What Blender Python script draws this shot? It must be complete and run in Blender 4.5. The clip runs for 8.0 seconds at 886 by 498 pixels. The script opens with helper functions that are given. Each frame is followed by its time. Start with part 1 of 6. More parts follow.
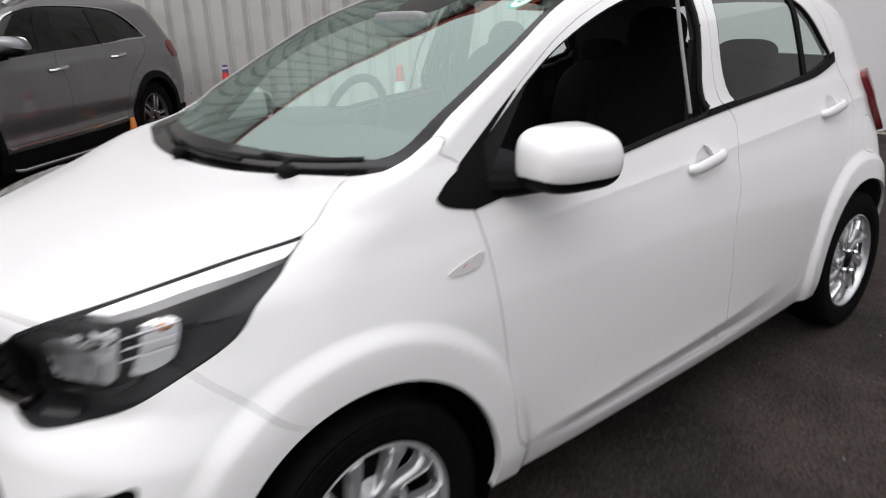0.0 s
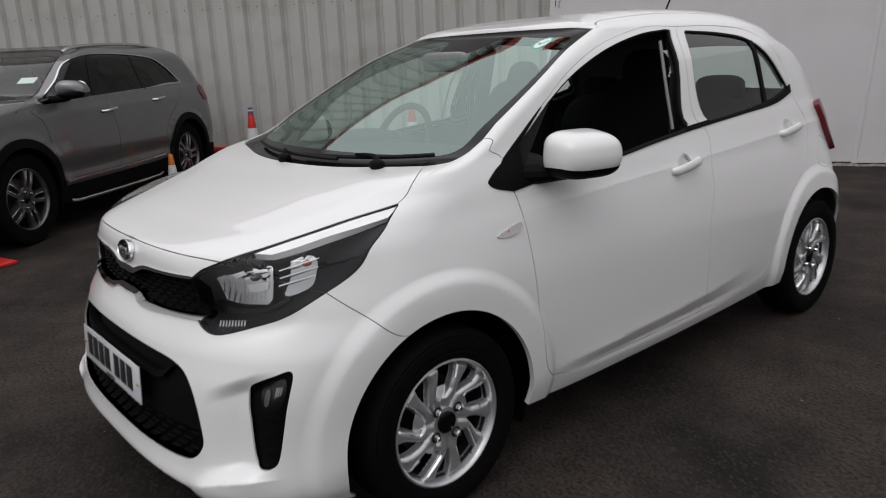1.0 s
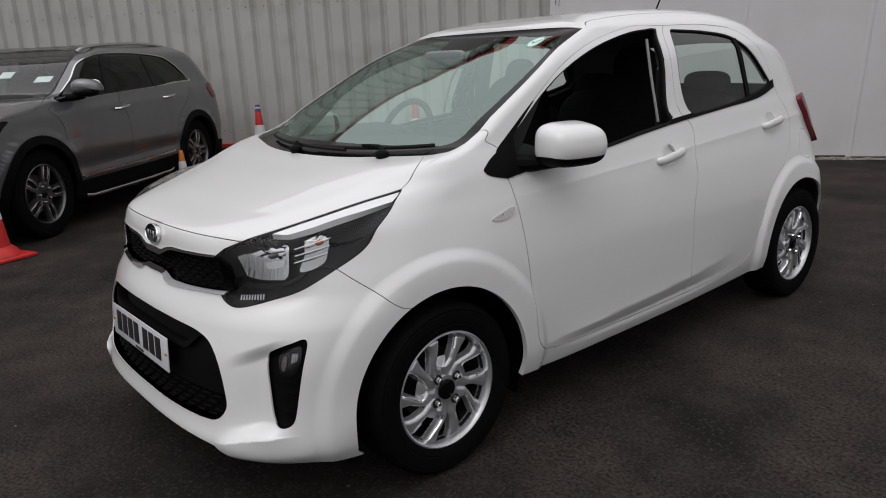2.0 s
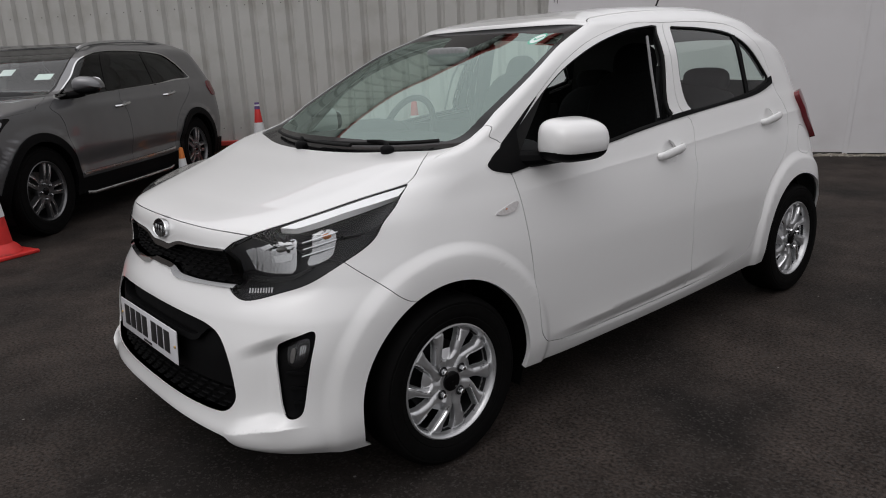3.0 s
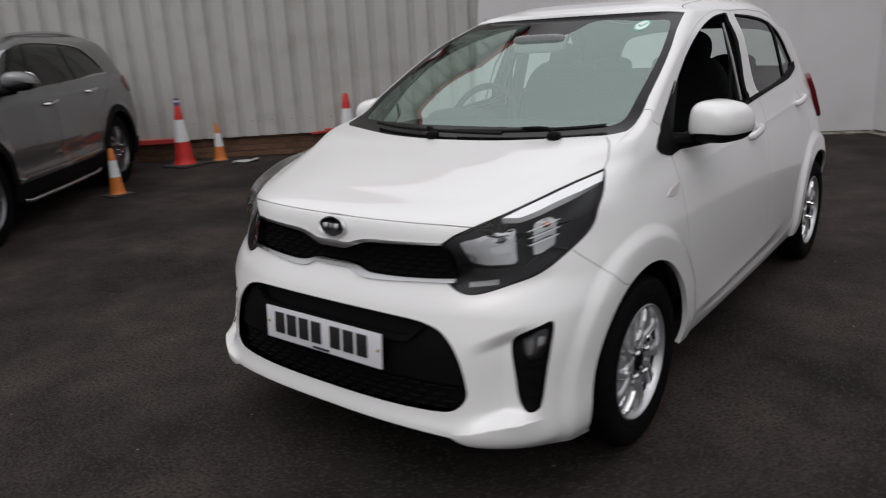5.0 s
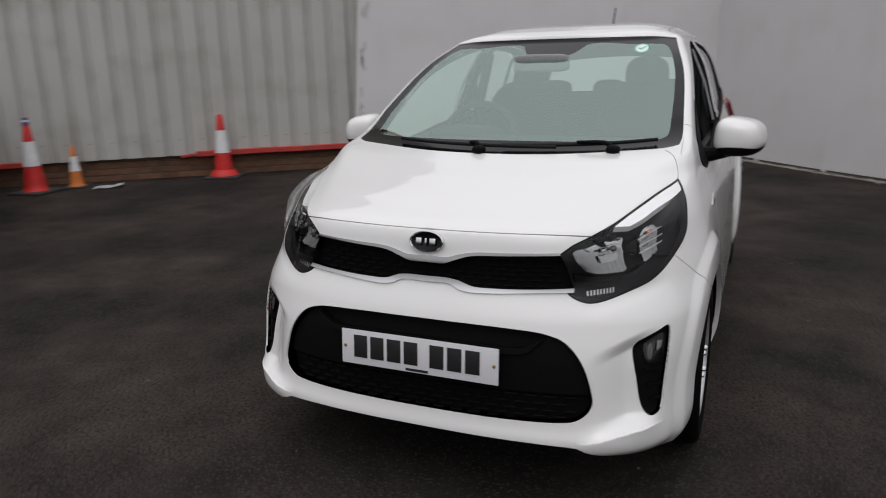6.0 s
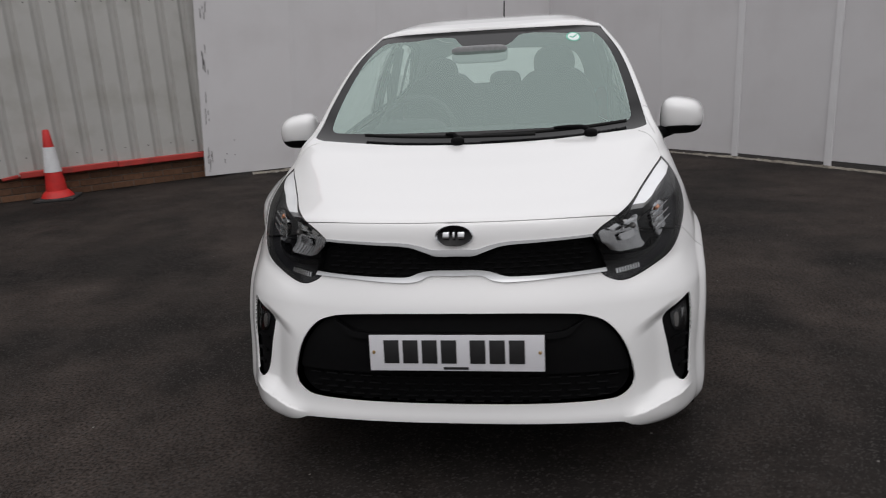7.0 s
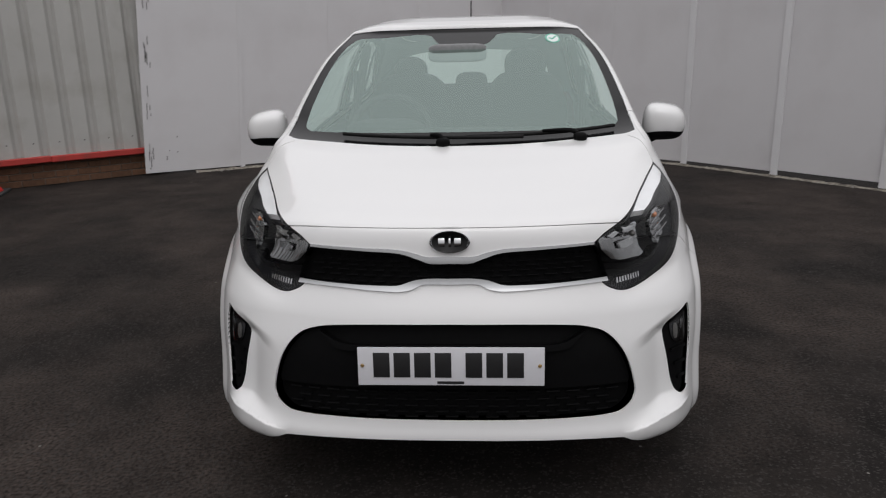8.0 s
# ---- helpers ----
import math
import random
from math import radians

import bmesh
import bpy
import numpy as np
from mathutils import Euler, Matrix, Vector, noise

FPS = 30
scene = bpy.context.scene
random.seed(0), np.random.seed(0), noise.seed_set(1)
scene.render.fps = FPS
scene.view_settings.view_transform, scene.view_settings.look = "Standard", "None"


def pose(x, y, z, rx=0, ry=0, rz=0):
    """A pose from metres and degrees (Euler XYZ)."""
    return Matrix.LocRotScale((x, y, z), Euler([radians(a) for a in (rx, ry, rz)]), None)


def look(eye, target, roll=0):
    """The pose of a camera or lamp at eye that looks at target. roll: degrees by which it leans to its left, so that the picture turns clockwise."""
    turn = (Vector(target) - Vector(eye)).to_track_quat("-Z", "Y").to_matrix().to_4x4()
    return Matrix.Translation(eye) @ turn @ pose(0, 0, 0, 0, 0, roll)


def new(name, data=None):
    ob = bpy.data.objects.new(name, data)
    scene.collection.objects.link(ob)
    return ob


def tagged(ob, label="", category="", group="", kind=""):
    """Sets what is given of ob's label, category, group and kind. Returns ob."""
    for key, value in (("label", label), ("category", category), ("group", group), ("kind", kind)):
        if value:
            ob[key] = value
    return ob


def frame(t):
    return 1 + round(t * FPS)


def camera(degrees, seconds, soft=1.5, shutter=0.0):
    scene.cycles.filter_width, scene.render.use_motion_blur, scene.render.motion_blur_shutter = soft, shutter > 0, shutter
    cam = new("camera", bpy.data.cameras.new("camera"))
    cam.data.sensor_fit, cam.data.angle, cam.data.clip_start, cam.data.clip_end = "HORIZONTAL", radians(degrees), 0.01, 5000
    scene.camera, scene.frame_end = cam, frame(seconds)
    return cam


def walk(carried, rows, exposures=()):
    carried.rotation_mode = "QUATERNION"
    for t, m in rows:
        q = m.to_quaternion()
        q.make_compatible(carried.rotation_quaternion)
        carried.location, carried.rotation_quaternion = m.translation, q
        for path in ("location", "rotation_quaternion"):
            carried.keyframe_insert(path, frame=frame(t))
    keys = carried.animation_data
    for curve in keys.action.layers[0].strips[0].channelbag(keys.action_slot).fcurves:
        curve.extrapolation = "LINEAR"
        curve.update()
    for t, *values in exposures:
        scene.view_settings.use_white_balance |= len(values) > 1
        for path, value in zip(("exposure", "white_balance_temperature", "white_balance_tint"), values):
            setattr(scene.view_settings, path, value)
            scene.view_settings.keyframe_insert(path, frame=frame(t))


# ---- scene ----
cam = camera(62.25, 8.0, soft=1.0, shutter=0.8)
PATH = [
    (0, (1.890, -0.721, 1.341), (0.431, 0.497, 0.719), -2.3),
    (0.5, (2.068, -1.075, 1.313), (0.613, 0.173, 0.743), -2.5),
    (1, (2.266, -1.253, 1.316), (0.789, -0.002, 0.813), -2.5),
    (1.5, (2.408, -1.335, 1.320), (0.923, -0.094, 0.814), -2.7),
    (3, (2.446, -1.421, 1.316), (0.968, -0.176, 0.801), -2.8),
    (3.5, (2.438, -1.463, 1.317), (0.967, -0.212, 0.800), -2.6),
    (4, (2.325, -1.623, 1.316), (0.883, -0.319, 0.845), -1.3),
    (4.5, (2.024, -1.927, 1.352), (0.661, -0.552, 0.850), -1.0),
    (5, (1.658, -2.132, 1.344), (0.464, -0.625, 0.793), -3.1),
    (5.2, (1.492, -2.251, 1.332), (0.385, -0.665, 0.824), -1.5),
    (6.3, (0.705, -2.581, 1.328), (0.096, -0.742, 0.828), -1.9),
    (6.5, (0.572, -2.600, 1.311), (0.093, -0.721, 0.820), -2.0),
    (7, (0.291, -2.670, 1.324), (-0.008, -0.762, 0.803), -3.3),
    (7.5, (0.161, -2.576, 1.308), (-0.041, -0.660, 0.771), -1.9),
    (8, (0.114, -2.564, 1.310), (-0.016, -0.638, 0.789), -1.4),
]
walk(cam, [(t, look(eye, target, roll)) for t, eye, target, roll in PATH], exposures=[(0.0, 0.80, 6500, 12), (0.5, 0.31, 6500, 12), (1.0, 0.2, 6500, 12), (1.5, 0.15, 6500, 12), (5.0, 0.15, 6500, 12), (7.0, 0.14, 6500, 12), (8.0, 0.10, 6500, 12)])

# ---------------------------------------------------------------- sky and sun
world = bpy.data.worlds.new("overcast_sky")
scene.world = world
world.use_nodes = True
wn, wl = world.node_tree.nodes, world.node_tree.links
sky = wn.new("ShaderNodeTexSky")
sky.sky_type, sky.sun_disc = "NISHITA", False
sky.sun_elevation, sky.sun_rotation = radians(55), radians(171)
sky.air_density, sky.dust_density = 1.0, 4.0
cloud = wn.new("ShaderNodeHueSaturation")
cloud.inputs["Saturation"].default_value = 0.12
wl.new(sky.outputs[0], cloud.inputs["Color"])
veil = wn.new("ShaderNodeMixRGB")
veil.inputs["Fac"].default_value = 0.7
veil.inputs["Color2"].default_value = (7.6, 7.6, 7.7, 1)
wl.new(cloud.outputs[0], veil.inputs["Color1"])
way = wn.new("ShaderNodeTexCoord")
parts = wn.new("ShaderNodeSeparateXYZ")
wl.new(way.outputs["Generated"], parts.inputs[0])
rise = wn.new("ShaderNodeMapRange")  # an overcast sky is brighter towards the zenith
rise.inputs["To Min"].default_value, rise.inputs["To Max"].default_value = 0.36, 1.40
wl.new(parts.outputs["Z"], rise.inputs["Value"])
graded = wn.new("ShaderNodeVectorMath")
graded.operation = "SCALE"
wl.new(veil.outputs[0], graded.inputs[0])
wl.new(rise.outputs["Result"], graded.inputs["Scale"])
wl.new(graded.outputs[0], wn["Background"].inputs["Color"])
wn["Background"].inputs["Strength"].default_value = 0.1275
sun = new("sun", bpy.data.lights.new("sun", "SUN"))
sun.data.energy, sun.data.angle, sun.data.color = 0.12, radians(60), (1.0, 0.97, 0.93)
sun.matrix_world = look((1, -6, 9), (0, 0, 0))

# ---------------------------------------------------------------- materials


def material(name, base, rough=0.5, metal=0.0, coat=0.0, vary=0.0, size=20.0, bump=0.0, bump_size=200.0, rough_vary=0.0, spec=0.5, second=None, second_size=1.5, second_edge=(0.5, 0.7), random_piece=0.0):
    """A surface with colour drift at two scales, uneven gloss and fine relief."""
    m = bpy.data.materials.new(name)
    m.use_nodes = True
    n, l = m.node_tree.nodes, m.node_tree.links
    p = n["Principled BSDF"]
    p.inputs["Base Color"].default_value = (*base, 1)
    p.inputs["Roughness"].default_value = rough
    p.inputs["Metallic"].default_value = metal
    p.inputs["Coat Weight"].default_value = coat
    p.inputs["Coat Roughness"].default_value = 0.03
    p.inputs["Specular IOR Level"].default_value = spec
    place = n.new("ShaderNodeTexCoord").outputs["Object"]

    def grain(scale, detail=4.0):
        t = n.new("ShaderNodeTexNoise")
        t.inputs["Scale"].default_value, t.inputs["Detail"].default_value = scale, detail
        l.new(place, t.inputs["Vector"])
        return t.outputs["Fac"]

    colour = None
    if vary:
        r = n.new("ShaderNodeValToRGB")
        r.color_ramp.elements[0].position, r.color_ramp.elements[1].position = 0.3, 0.7
        r.color_ramp.elements[0].color = (*[c * (1 - vary) for c in base], 1)
        r.color_ramp.elements[1].color = (*[min(1, c * (1 + vary)) for c in base], 1)
        l.new(grain(size), r.inputs["Fac"])
        colour = r.outputs["Color"]
    if second:
        r = n.new("ShaderNodeValToRGB")
        r.color_ramp.elements[0].position, r.color_ramp.elements[1].position = second_edge
        l.new(grain(second_size, 6.0), r.inputs["Fac"])
        x = n.new("ShaderNodeMixRGB")
        x.inputs["Color1"].default_value, x.inputs["Color2"].default_value = (*base, 1), (*second, 1)
        l.new(r.outputs["Color"], x.inputs["Fac"])
        if colour:
            l.new(colour, x.inputs["Color1"])
        colour = x.outputs["Color"]
    if random_piece:
        info = n.new("ShaderNodeObjectInfo")
        h = n.new("ShaderNodeHueSaturation")
        span = n.new("ShaderNodeMapRange")
        span.inputs["To Min"].default_value, span.inputs["To Max"].default_value = 1 - random_piece, 1 + random_piece
        l.new(info.outputs["Random"], span.inputs["Value"])
        l.new(span.outputs["Result"], h.inputs["Value"])
        if colour:
            l.new(colour, h.inputs["Color"])
        else:
            h.inputs["Color"].default_value = (*base, 1)
        colour = h.outputs["Color"]
    if colour:
        l.new(colour, p.inputs["Base Color"])
    if rough_vary:
        span = n.new("ShaderNodeMapRange")
        span.inputs["To Min"].default_value, span.inputs["To Max"].default_value = max(0, rough - rough_vary), min(1, rough + rough_vary)
        l.new(grain(size * 0.6), span.inputs["Value"])
        l.new(span.outputs["Result"], p.inputs["Roughness"])
    if bump:
        b = n.new("ShaderNodeBump")
        b.inputs["Strength"].default_value, b.inputs["Distance"].default_value = 1.0, bump
        l.new(grain(bump_size), b.inputs["Height"])
        l.new(b.outputs["Normal"], p.inputs["Normal"])
    return m


def glazing(name, tint, ior=1.5, rough=0.0, gloss_tint=(1.0, 1.0, 1.0)):
    """Thin clear sheet: light passes straight through, with a gloss that grows at grazing angles."""
    m = bpy.data.materials.new(name)
    m.use_nodes = True
    n, l = m.node_tree.nodes, m.node_tree.links
    n.remove(n["Principled BSDF"])
    clear, gloss, mix, face, steep, span = (n.new("ShaderNode" + k) for k in ("BsdfTransparent", "BsdfGlossy", "MixShader", "LayerWeight", "Math", "MapRange"))
    clear.inputs["Color"].default_value = (*tint, 1)
    gloss.inputs["Roughness"].default_value = rough
    gloss.inputs["Color"].default_value = (*gloss_tint, 1)
    face.inputs["Blend"].default_value = 0.5
    steep.operation, steep.inputs[1].default_value = "POWER", 5.0
    span.inputs["To Min"].default_value = ((ior - 1) / (ior + 1)) ** 2
    l.new(face.outputs["Facing"], steep.inputs[0])
    l.new(steep.outputs[0], span.inputs["Value"])
    l.new(span.outputs["Result"], mix.inputs[0])
    l.new(clear.outputs[0], mix.inputs[1])
    l.new(gloss.outputs[0], mix.inputs[2])
    l.new(mix.outputs[0], n["Material Output"].inputs["Surface"])
    return m


PAINT = material("white_paint", (0.73, 0.73, 0.728), 0.3, coat=1.0, vary=0.006, size=1.2, second=(0.725, 0.72, 0.71), second_size=5, second_edge=(0.62, 0.9))
GREY_PAINT = material("grey_metallic_paint", (0.130, 0.130, 0.136), 0.30, metal=0.6, coat=1.0, vary=0.05, size=4.0, rough_vary=0.06)
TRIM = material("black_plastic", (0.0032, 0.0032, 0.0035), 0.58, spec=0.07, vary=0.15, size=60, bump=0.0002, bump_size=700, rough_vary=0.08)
GLOSS_BLACK = material("gloss_black", (0.003, 0.003, 0.0034), 0.14, spec=0.2, coat=0.0, vary=0.1, size=30, rough_vary=0.05)
SEAL = material("rubber_seal", (0.006, 0.006, 0.006), 0.7, spec=0.2, vary=0.2, size=80)
RUBBER = material("tyre_rubber", (0.0035, 0.0033, 0.0033), 0.75, spec=0.06, vary=0.2, size=40, bump=0.0004, bump_size=250, rough_vary=0.08)
CHROME = material("chrome", (0.66, 0.67, 0.68), 0.07, metal=1.0, rough_vary=0.03, size=30)
SATIN = material("satin_silver", (0.62, 0.63, 0.64), 0.25, metal=1.0, rough_vary=0.06, size=40, vary=0.04)
ALLOY = material("alloy", (0.50, 0.505, 0.515), 0.30, metal=0.7, coat=0.5, rough_vary=0.08, size=50, vary=0.05)
ALLOY_GREY = material("grey_alloy", (0.13, 0.13, 0.134), 0.32, metal=0.85, coat=0.4, rough_vary=0.08, size=50, vary=0.06)
# Dark alloy, deepened to put the shade between the spokes into its colour.
ALLOY_DARK_SHADED = material("dark_shaded_alloy", (0.03, 0.03, 0.032), 0.45, metal=0.6, coat=0.1, rough_vary=0.08, size=50, vary=0.1)
STEEL_DARK = material("brake_steel", (0.12, 0.115, 0.11), 0.5, metal=0.7, vary=0.3, size=40, rough_vary=0.15)
REFLECTOR = material("lamp_reflector", (0.42, 0.423, 0.428), 0.10, metal=1.0, vary=0.06, rough_vary=0.03, size=60)
FACET = material("lamp_facet", (0.5, 0.505, 0.51), 0.15, metal=1.0, vary=0.05, size=60)
FOG_BOWL = material("fog_bowl", (0.05, 0.05, 0.052), 0.2, metal=1.0, vary=0.1, size=60)
# Machined faces of the large car; on the hatchback, spoke highlights put into colour.
MACHINED_AND_HIGHLIGHT = material("machined_and_highlight_alloy", (0.82, 0.825, 0.83), 0.2, metal=1.0, rough_vary=0.05, size=60, vary=0.03)
FILLET = material("mortar_fillet", (0.22, 0.20, 0.17), 0.9, spec=0.1, vary=0.5, size=40, second=(0.09, 0.08, 0.07), second_size=6.0, bump=0.003, bump_size=120)
REPEATER = material("repeater_lens", (0.52, 0.50, 0.50), 0.15, coat=1.0, vary=0.12, size=90)
CHANNEL = material("channel_rubber", (0.22, 0.222, 0.225), 0.6, vary=0.1, size=60)
HOUSING = material("lamp_housing", (0.009, 0.009, 0.011), 0.34, spec=0.3, coat=0.0, vary=0.1, size=30)
LAMP_WHITE = material("light_guide", (0.88, 0.885, 0.89), 0.18, coat=1.0, vary=0.03, size=25)
AMBER = material("amber_lens", (0.5, 0.17, 0.06), 0.2, coat=1.0, vary=0.05, size=60)
RED_LENS = material("red_lens", (0.13, 0.006, 0.010), 0.2, coat=0.25, vary=0.1, size=60)
CLEAR_LENS = glazing("clear_lens", (0.94, 0.945, 0.95), 1.32)
GLASS = glazing("green_glass", (0.84, 0.92, 0.885), 1.7)
SCREEN_GLASS = glazing("windscreen_glass", (0.84, 0.95, 0.90), 2.9, gloss_tint=(0.82, 1.0, 0.94))
DARK_GLASS = glazing("privacy_glass", (0.12, 0.13, 0.13), 1.4)
CLOTH = material("seat_cloth", (0.0075, 0.0075, 0.008), 0.9, spec=0.1, vary=0.25, size=90, bump=0.0006, bump_size=500)
DASH = material("dash_plastic", (0.016, 0.0165, 0.0175), 0.7, spec=0.2, vary=0.12, size=50, bump=0.0003, bump_size=600)
LINING = material("roof_lining", (0.07, 0.071, 0.07), 0.9, vary=0.06, size=60, bump=0.0004, bump_size=500)
PLATE = material("plate_white", (0.66, 0.66, 0.69), 0.3, coat=0.5, vary=0.02, size=20)
PRINT = material("plate_print", (0.015, 0.015, 0.016), 0.4, vary=0.1, size=50)
BRASS = material("brass_screw", (0.45, 0.30, 0.12), 0.4, metal=0.8, vary=0.2, size=90)
STICKER_GREEN = material("sticker_green", (0.10, 0.42, 0.30), 0.5, vary=0.05, size=60)
STICKER_WHITE = material("sticker_white", (0.72, 0.76, 0.75), 0.5, vary=0.03, size=60)
CONE_RED = material("cone_red", (0.52, 0.018, 0.015), 0.55, vary=0.12, size=12, second=(0.20, 0.03, 0.025), second_size=9, second_edge=(0.62, 0.8))
CONE_ORANGE = material("cone_orange", (0.55, 0.16, 0.025), 0.6, vary=0.15, size=12, second=(0.22, 0.09, 0.03), second_size=9, second_edge=(0.6, 0.8))
CONE_WHITE = material("cone_sleeve", (0.66, 0.67, 0.68), 0.5, vary=0.06, size=14, second=(0.35, 0.34, 0.33), second_size=7, second_edge=(0.6, 0.8))
CONE_BASE = material("cone_base_rubber", (0.03, 0.03, 0.03), 0.85, vary=0.3, size=20)
PURPLE = material("purple_tape", (0.11, 0.06, 0.20), 0.5, vary=0.1, size=40)
PAPER = material("paper", (0.70, 0.71, 0.72), 0.8, vary=0.06, size=12)
CLAD = material("cladding_steel", (0.43, 0.425, 0.405), 0.55, vary=0.05, size=1.2, second=(0.33, 0.318, 0.29), second_size=2.6, second_edge=(0.50, 0.78), bump=0.0008, bump_size=14, rough_vary=0.1)
RED_TRIM = material("red_flashing", (0.42, 0.04, 0.032), 0.5, vary=0.12, size=5, second=(0.22, 0.05, 0.04), second_size=6, second_edge=(0.55, 0.75))
BRICK = material("brick", (0.135, 0.068, 0.038), 0.9, vary=0.22, size=18, bump=0.003, bump_size=60, random_piece=0.25)
MORTAR = material("mortar", (0.13, 0.105, 0.085), 0.95, vary=0.2, size=30, bump=0.003, bump_size=80)
BOARD = material("hoarding_paint", (0.61, 0.60, 0.61), 0.6, vary=0.022, size=0.8, second=(0.55, 0.535, 0.542), second_size=1.6, second_edge=(0.48, 0.8), bump=0.0006, bump_size=9, rough_vary=0.08)
BATTEN = material("batten_paint", (0.66, 0.655, 0.665), 0.55, vary=0.04, size=3, bump=0.0006, bump_size=30)
SCUFF = material("black_scuff", (0.05, 0.045, 0.045), 0.8, vary=0.3, size=60)
GRAVEL = material("gravel", (0.26, 0.245, 0.225), 0.9, vary=0.35, size=25)


def asphalt():
    m = material("asphalt", (0.0375, 0.0300, 0.0262), 0.85, spec=0.1, vary=0.7, size=75, second=(0.0165, 0.0141, 0.0129), second_size=0.9, second_edge=(0.42, 0.60), bump=0.004, bump_size=300, rough_vary=0.1)
    n, l = m.node_tree.nodes, m.node_tree.links
    p = n["Principled BSDF"]
    was = p.inputs["Base Color"].links[0].from_socket
    place = n.new("ShaderNodeTexCoord").outputs["Object"]
    v = n.new("ShaderNodeTexVoronoi")
    v.inputs["Scale"].default_value = 140
    l.new(place, v.inputs["Vector"])
    r = n.new("ShaderNodeValToRGB")
    r.color_ramp.elements[0].position, r.color_ramp.elements[1].position = 0.80, 0.95
    sep = n.new("ShaderNodeSeparateColor")
    l.new(v.outputs["Color"], sep.inputs["Color"])
    l.new(sep.outputs["Red"], r.inputs["Fac"])
    worn = n.new("ShaderNodeTexNoise")
    worn.inputs["Scale"].default_value, worn.inputs["Detail"].default_value, worn.inputs["Roughness"].default_value = 3.2, 10.0, 0.72
    l.new(place, worn.inputs["Vector"])
    spread = n.new("ShaderNodeMapRange")
    for k, q in (("From Min", 0.30), ("From Max", 0.66), ("To Min", 0.50), ("To Max", 1.34)):
        spread.inputs[k].default_value = q
    l.new(worn.outputs["Fac"], spread.inputs["Value"])
    tone = n.new("ShaderNodeHueSaturation")
    l.new(spread.outputs["Result"], tone.inputs["Value"])
    l.new(was, tone.inputs["Color"])
    was = tone.outputs["Color"]
    x = n.new("ShaderNodeMixRGB")
    x.inputs["Color2"].default_value = (0.042, 0.038, 0.0355, 1)
    l.new(was, x.inputs["Color1"])
    l.new(r.outputs["Color"], x.inputs["Fac"])
    # rare pale crumbs
    crumb = n.new("ShaderNodeTexVoronoi")
    crumb.inputs["Scale"].default_value = 7.0
    l.new(place, crumb.inputs["Vector"])
    near = n.new("ShaderNodeMath")
    near.operation, near.inputs[1].default_value = "LESS_THAN", 0.035
    l.new(crumb.outputs["Distance"], near.inputs[0])
    pick = n.new("ShaderNodeSeparateColor")
    l.new(crumb.outputs["Color"], pick.inputs["Color"])
    few = n.new("ShaderNodeMath")
    few.operation, few.inputs[1].default_value = "GREATER_THAN", 0.55
    l.new(pick.outputs["Green"], few.inputs[0])
    both = n.new("ShaderNodeMath")
    both.operation = "MULTIPLY"
    l.new(near.outputs[0], both.inputs[0])
    l.new(few.outputs[0], both.inputs[1])
    y = n.new("ShaderNodeMixRGB")
    y.inputs["Color2"].default_value = (0.17, 0.16, 0.15, 1)
    l.new(x.outputs["Color"], y.inputs["Color1"])
    l.new(both.outputs[0], y.inputs["Fac"])
    l.new(y.outputs["Color"], p.inputs["Base Color"])
    return m


ASPHALT = asphalt()

# ---------------------------------------------------------------- mesh helpers


def thing(name, m, label, category, group="", kind=""):
    ob = new(name)
    ob.empty_display_size = 0.1
    ob.matrix_world = m
    return tagged(ob, label, category, group, kind)


def solid(name, verts, faces, mat, parent=None, label="", smooth=True, normals=None, m=None):
    me = bpy.data.meshes.new(name)
    me.from_pydata([tuple(map(float, v)) for v in verts], [], [tuple(map(int, q)) for q in faces])
    me.materials.append(mat)
    if smooth:
        me.polygons.foreach_set("use_smooth", [True] * len(me.polygons))
    if normals is not None:
        me.normals_split_custom_set_from_vertices([tuple(map(float, q)) for q in normals])
    me.update()
    ob = new(name, me)
    if m is not None:
        ob.matrix_world = m
    if parent is not None:
        ob.parent = parent
    return tagged(ob, label)


def part(name, bm, mat, parent=None, label="", smooth_angle=35, m=None):
    """Links a bmesh as one object under a thing or a part."""
    bmesh.ops.recalc_face_normals(bm, faces=bm.faces)
    me = bpy.data.meshes.new(name)
    for e in bm.edges:
        e.smooth = len(e.link_faces) != 2 or e.calc_face_angle(0) < radians(smooth_angle)
    for q in bm.faces:
        q.smooth = True
    bm.to_mesh(me)
    bm.free()
    me.materials.append(mat)
    ob = new(name, me)
    if m is not None:
        ob.matrix_basis = m
    if parent is not None:
        ob.parent = parent
    return tagged(ob, label)


def box(bm, x, y, z, sx, sy, sz, bevel=0.0, m=None, segments=2):
    """A box centred at x, y, z, with rounded edges."""
    made = bmesh.ops.create_cube(bm, size=1.0)["verts"]
    bmesh.ops.scale(bm, vec=(sx, sy, sz), verts=made)
    if bevel:
        edges = list({e for v in made for e in v.link_edges})
        made = bmesh.ops.bevel(bm, geom=edges, offset=bevel, segments=segments, profile=0.6, affect="EDGES", clamp_overlap=True)["verts"]
        made = list({v for v in made})
    t = Matrix.Translation((x, y, z)) @ (m if m is not None else Matrix())
    bmesh.ops.transform(bm, matrix=t, verts=made)
    return bm


def rounded(x, y, z, sx, sy, sz, bevel=0.01, m=None, segments=2):
    return box(bmesh.new(), x, y, z, sx, sy, sz, bevel, m, segments)


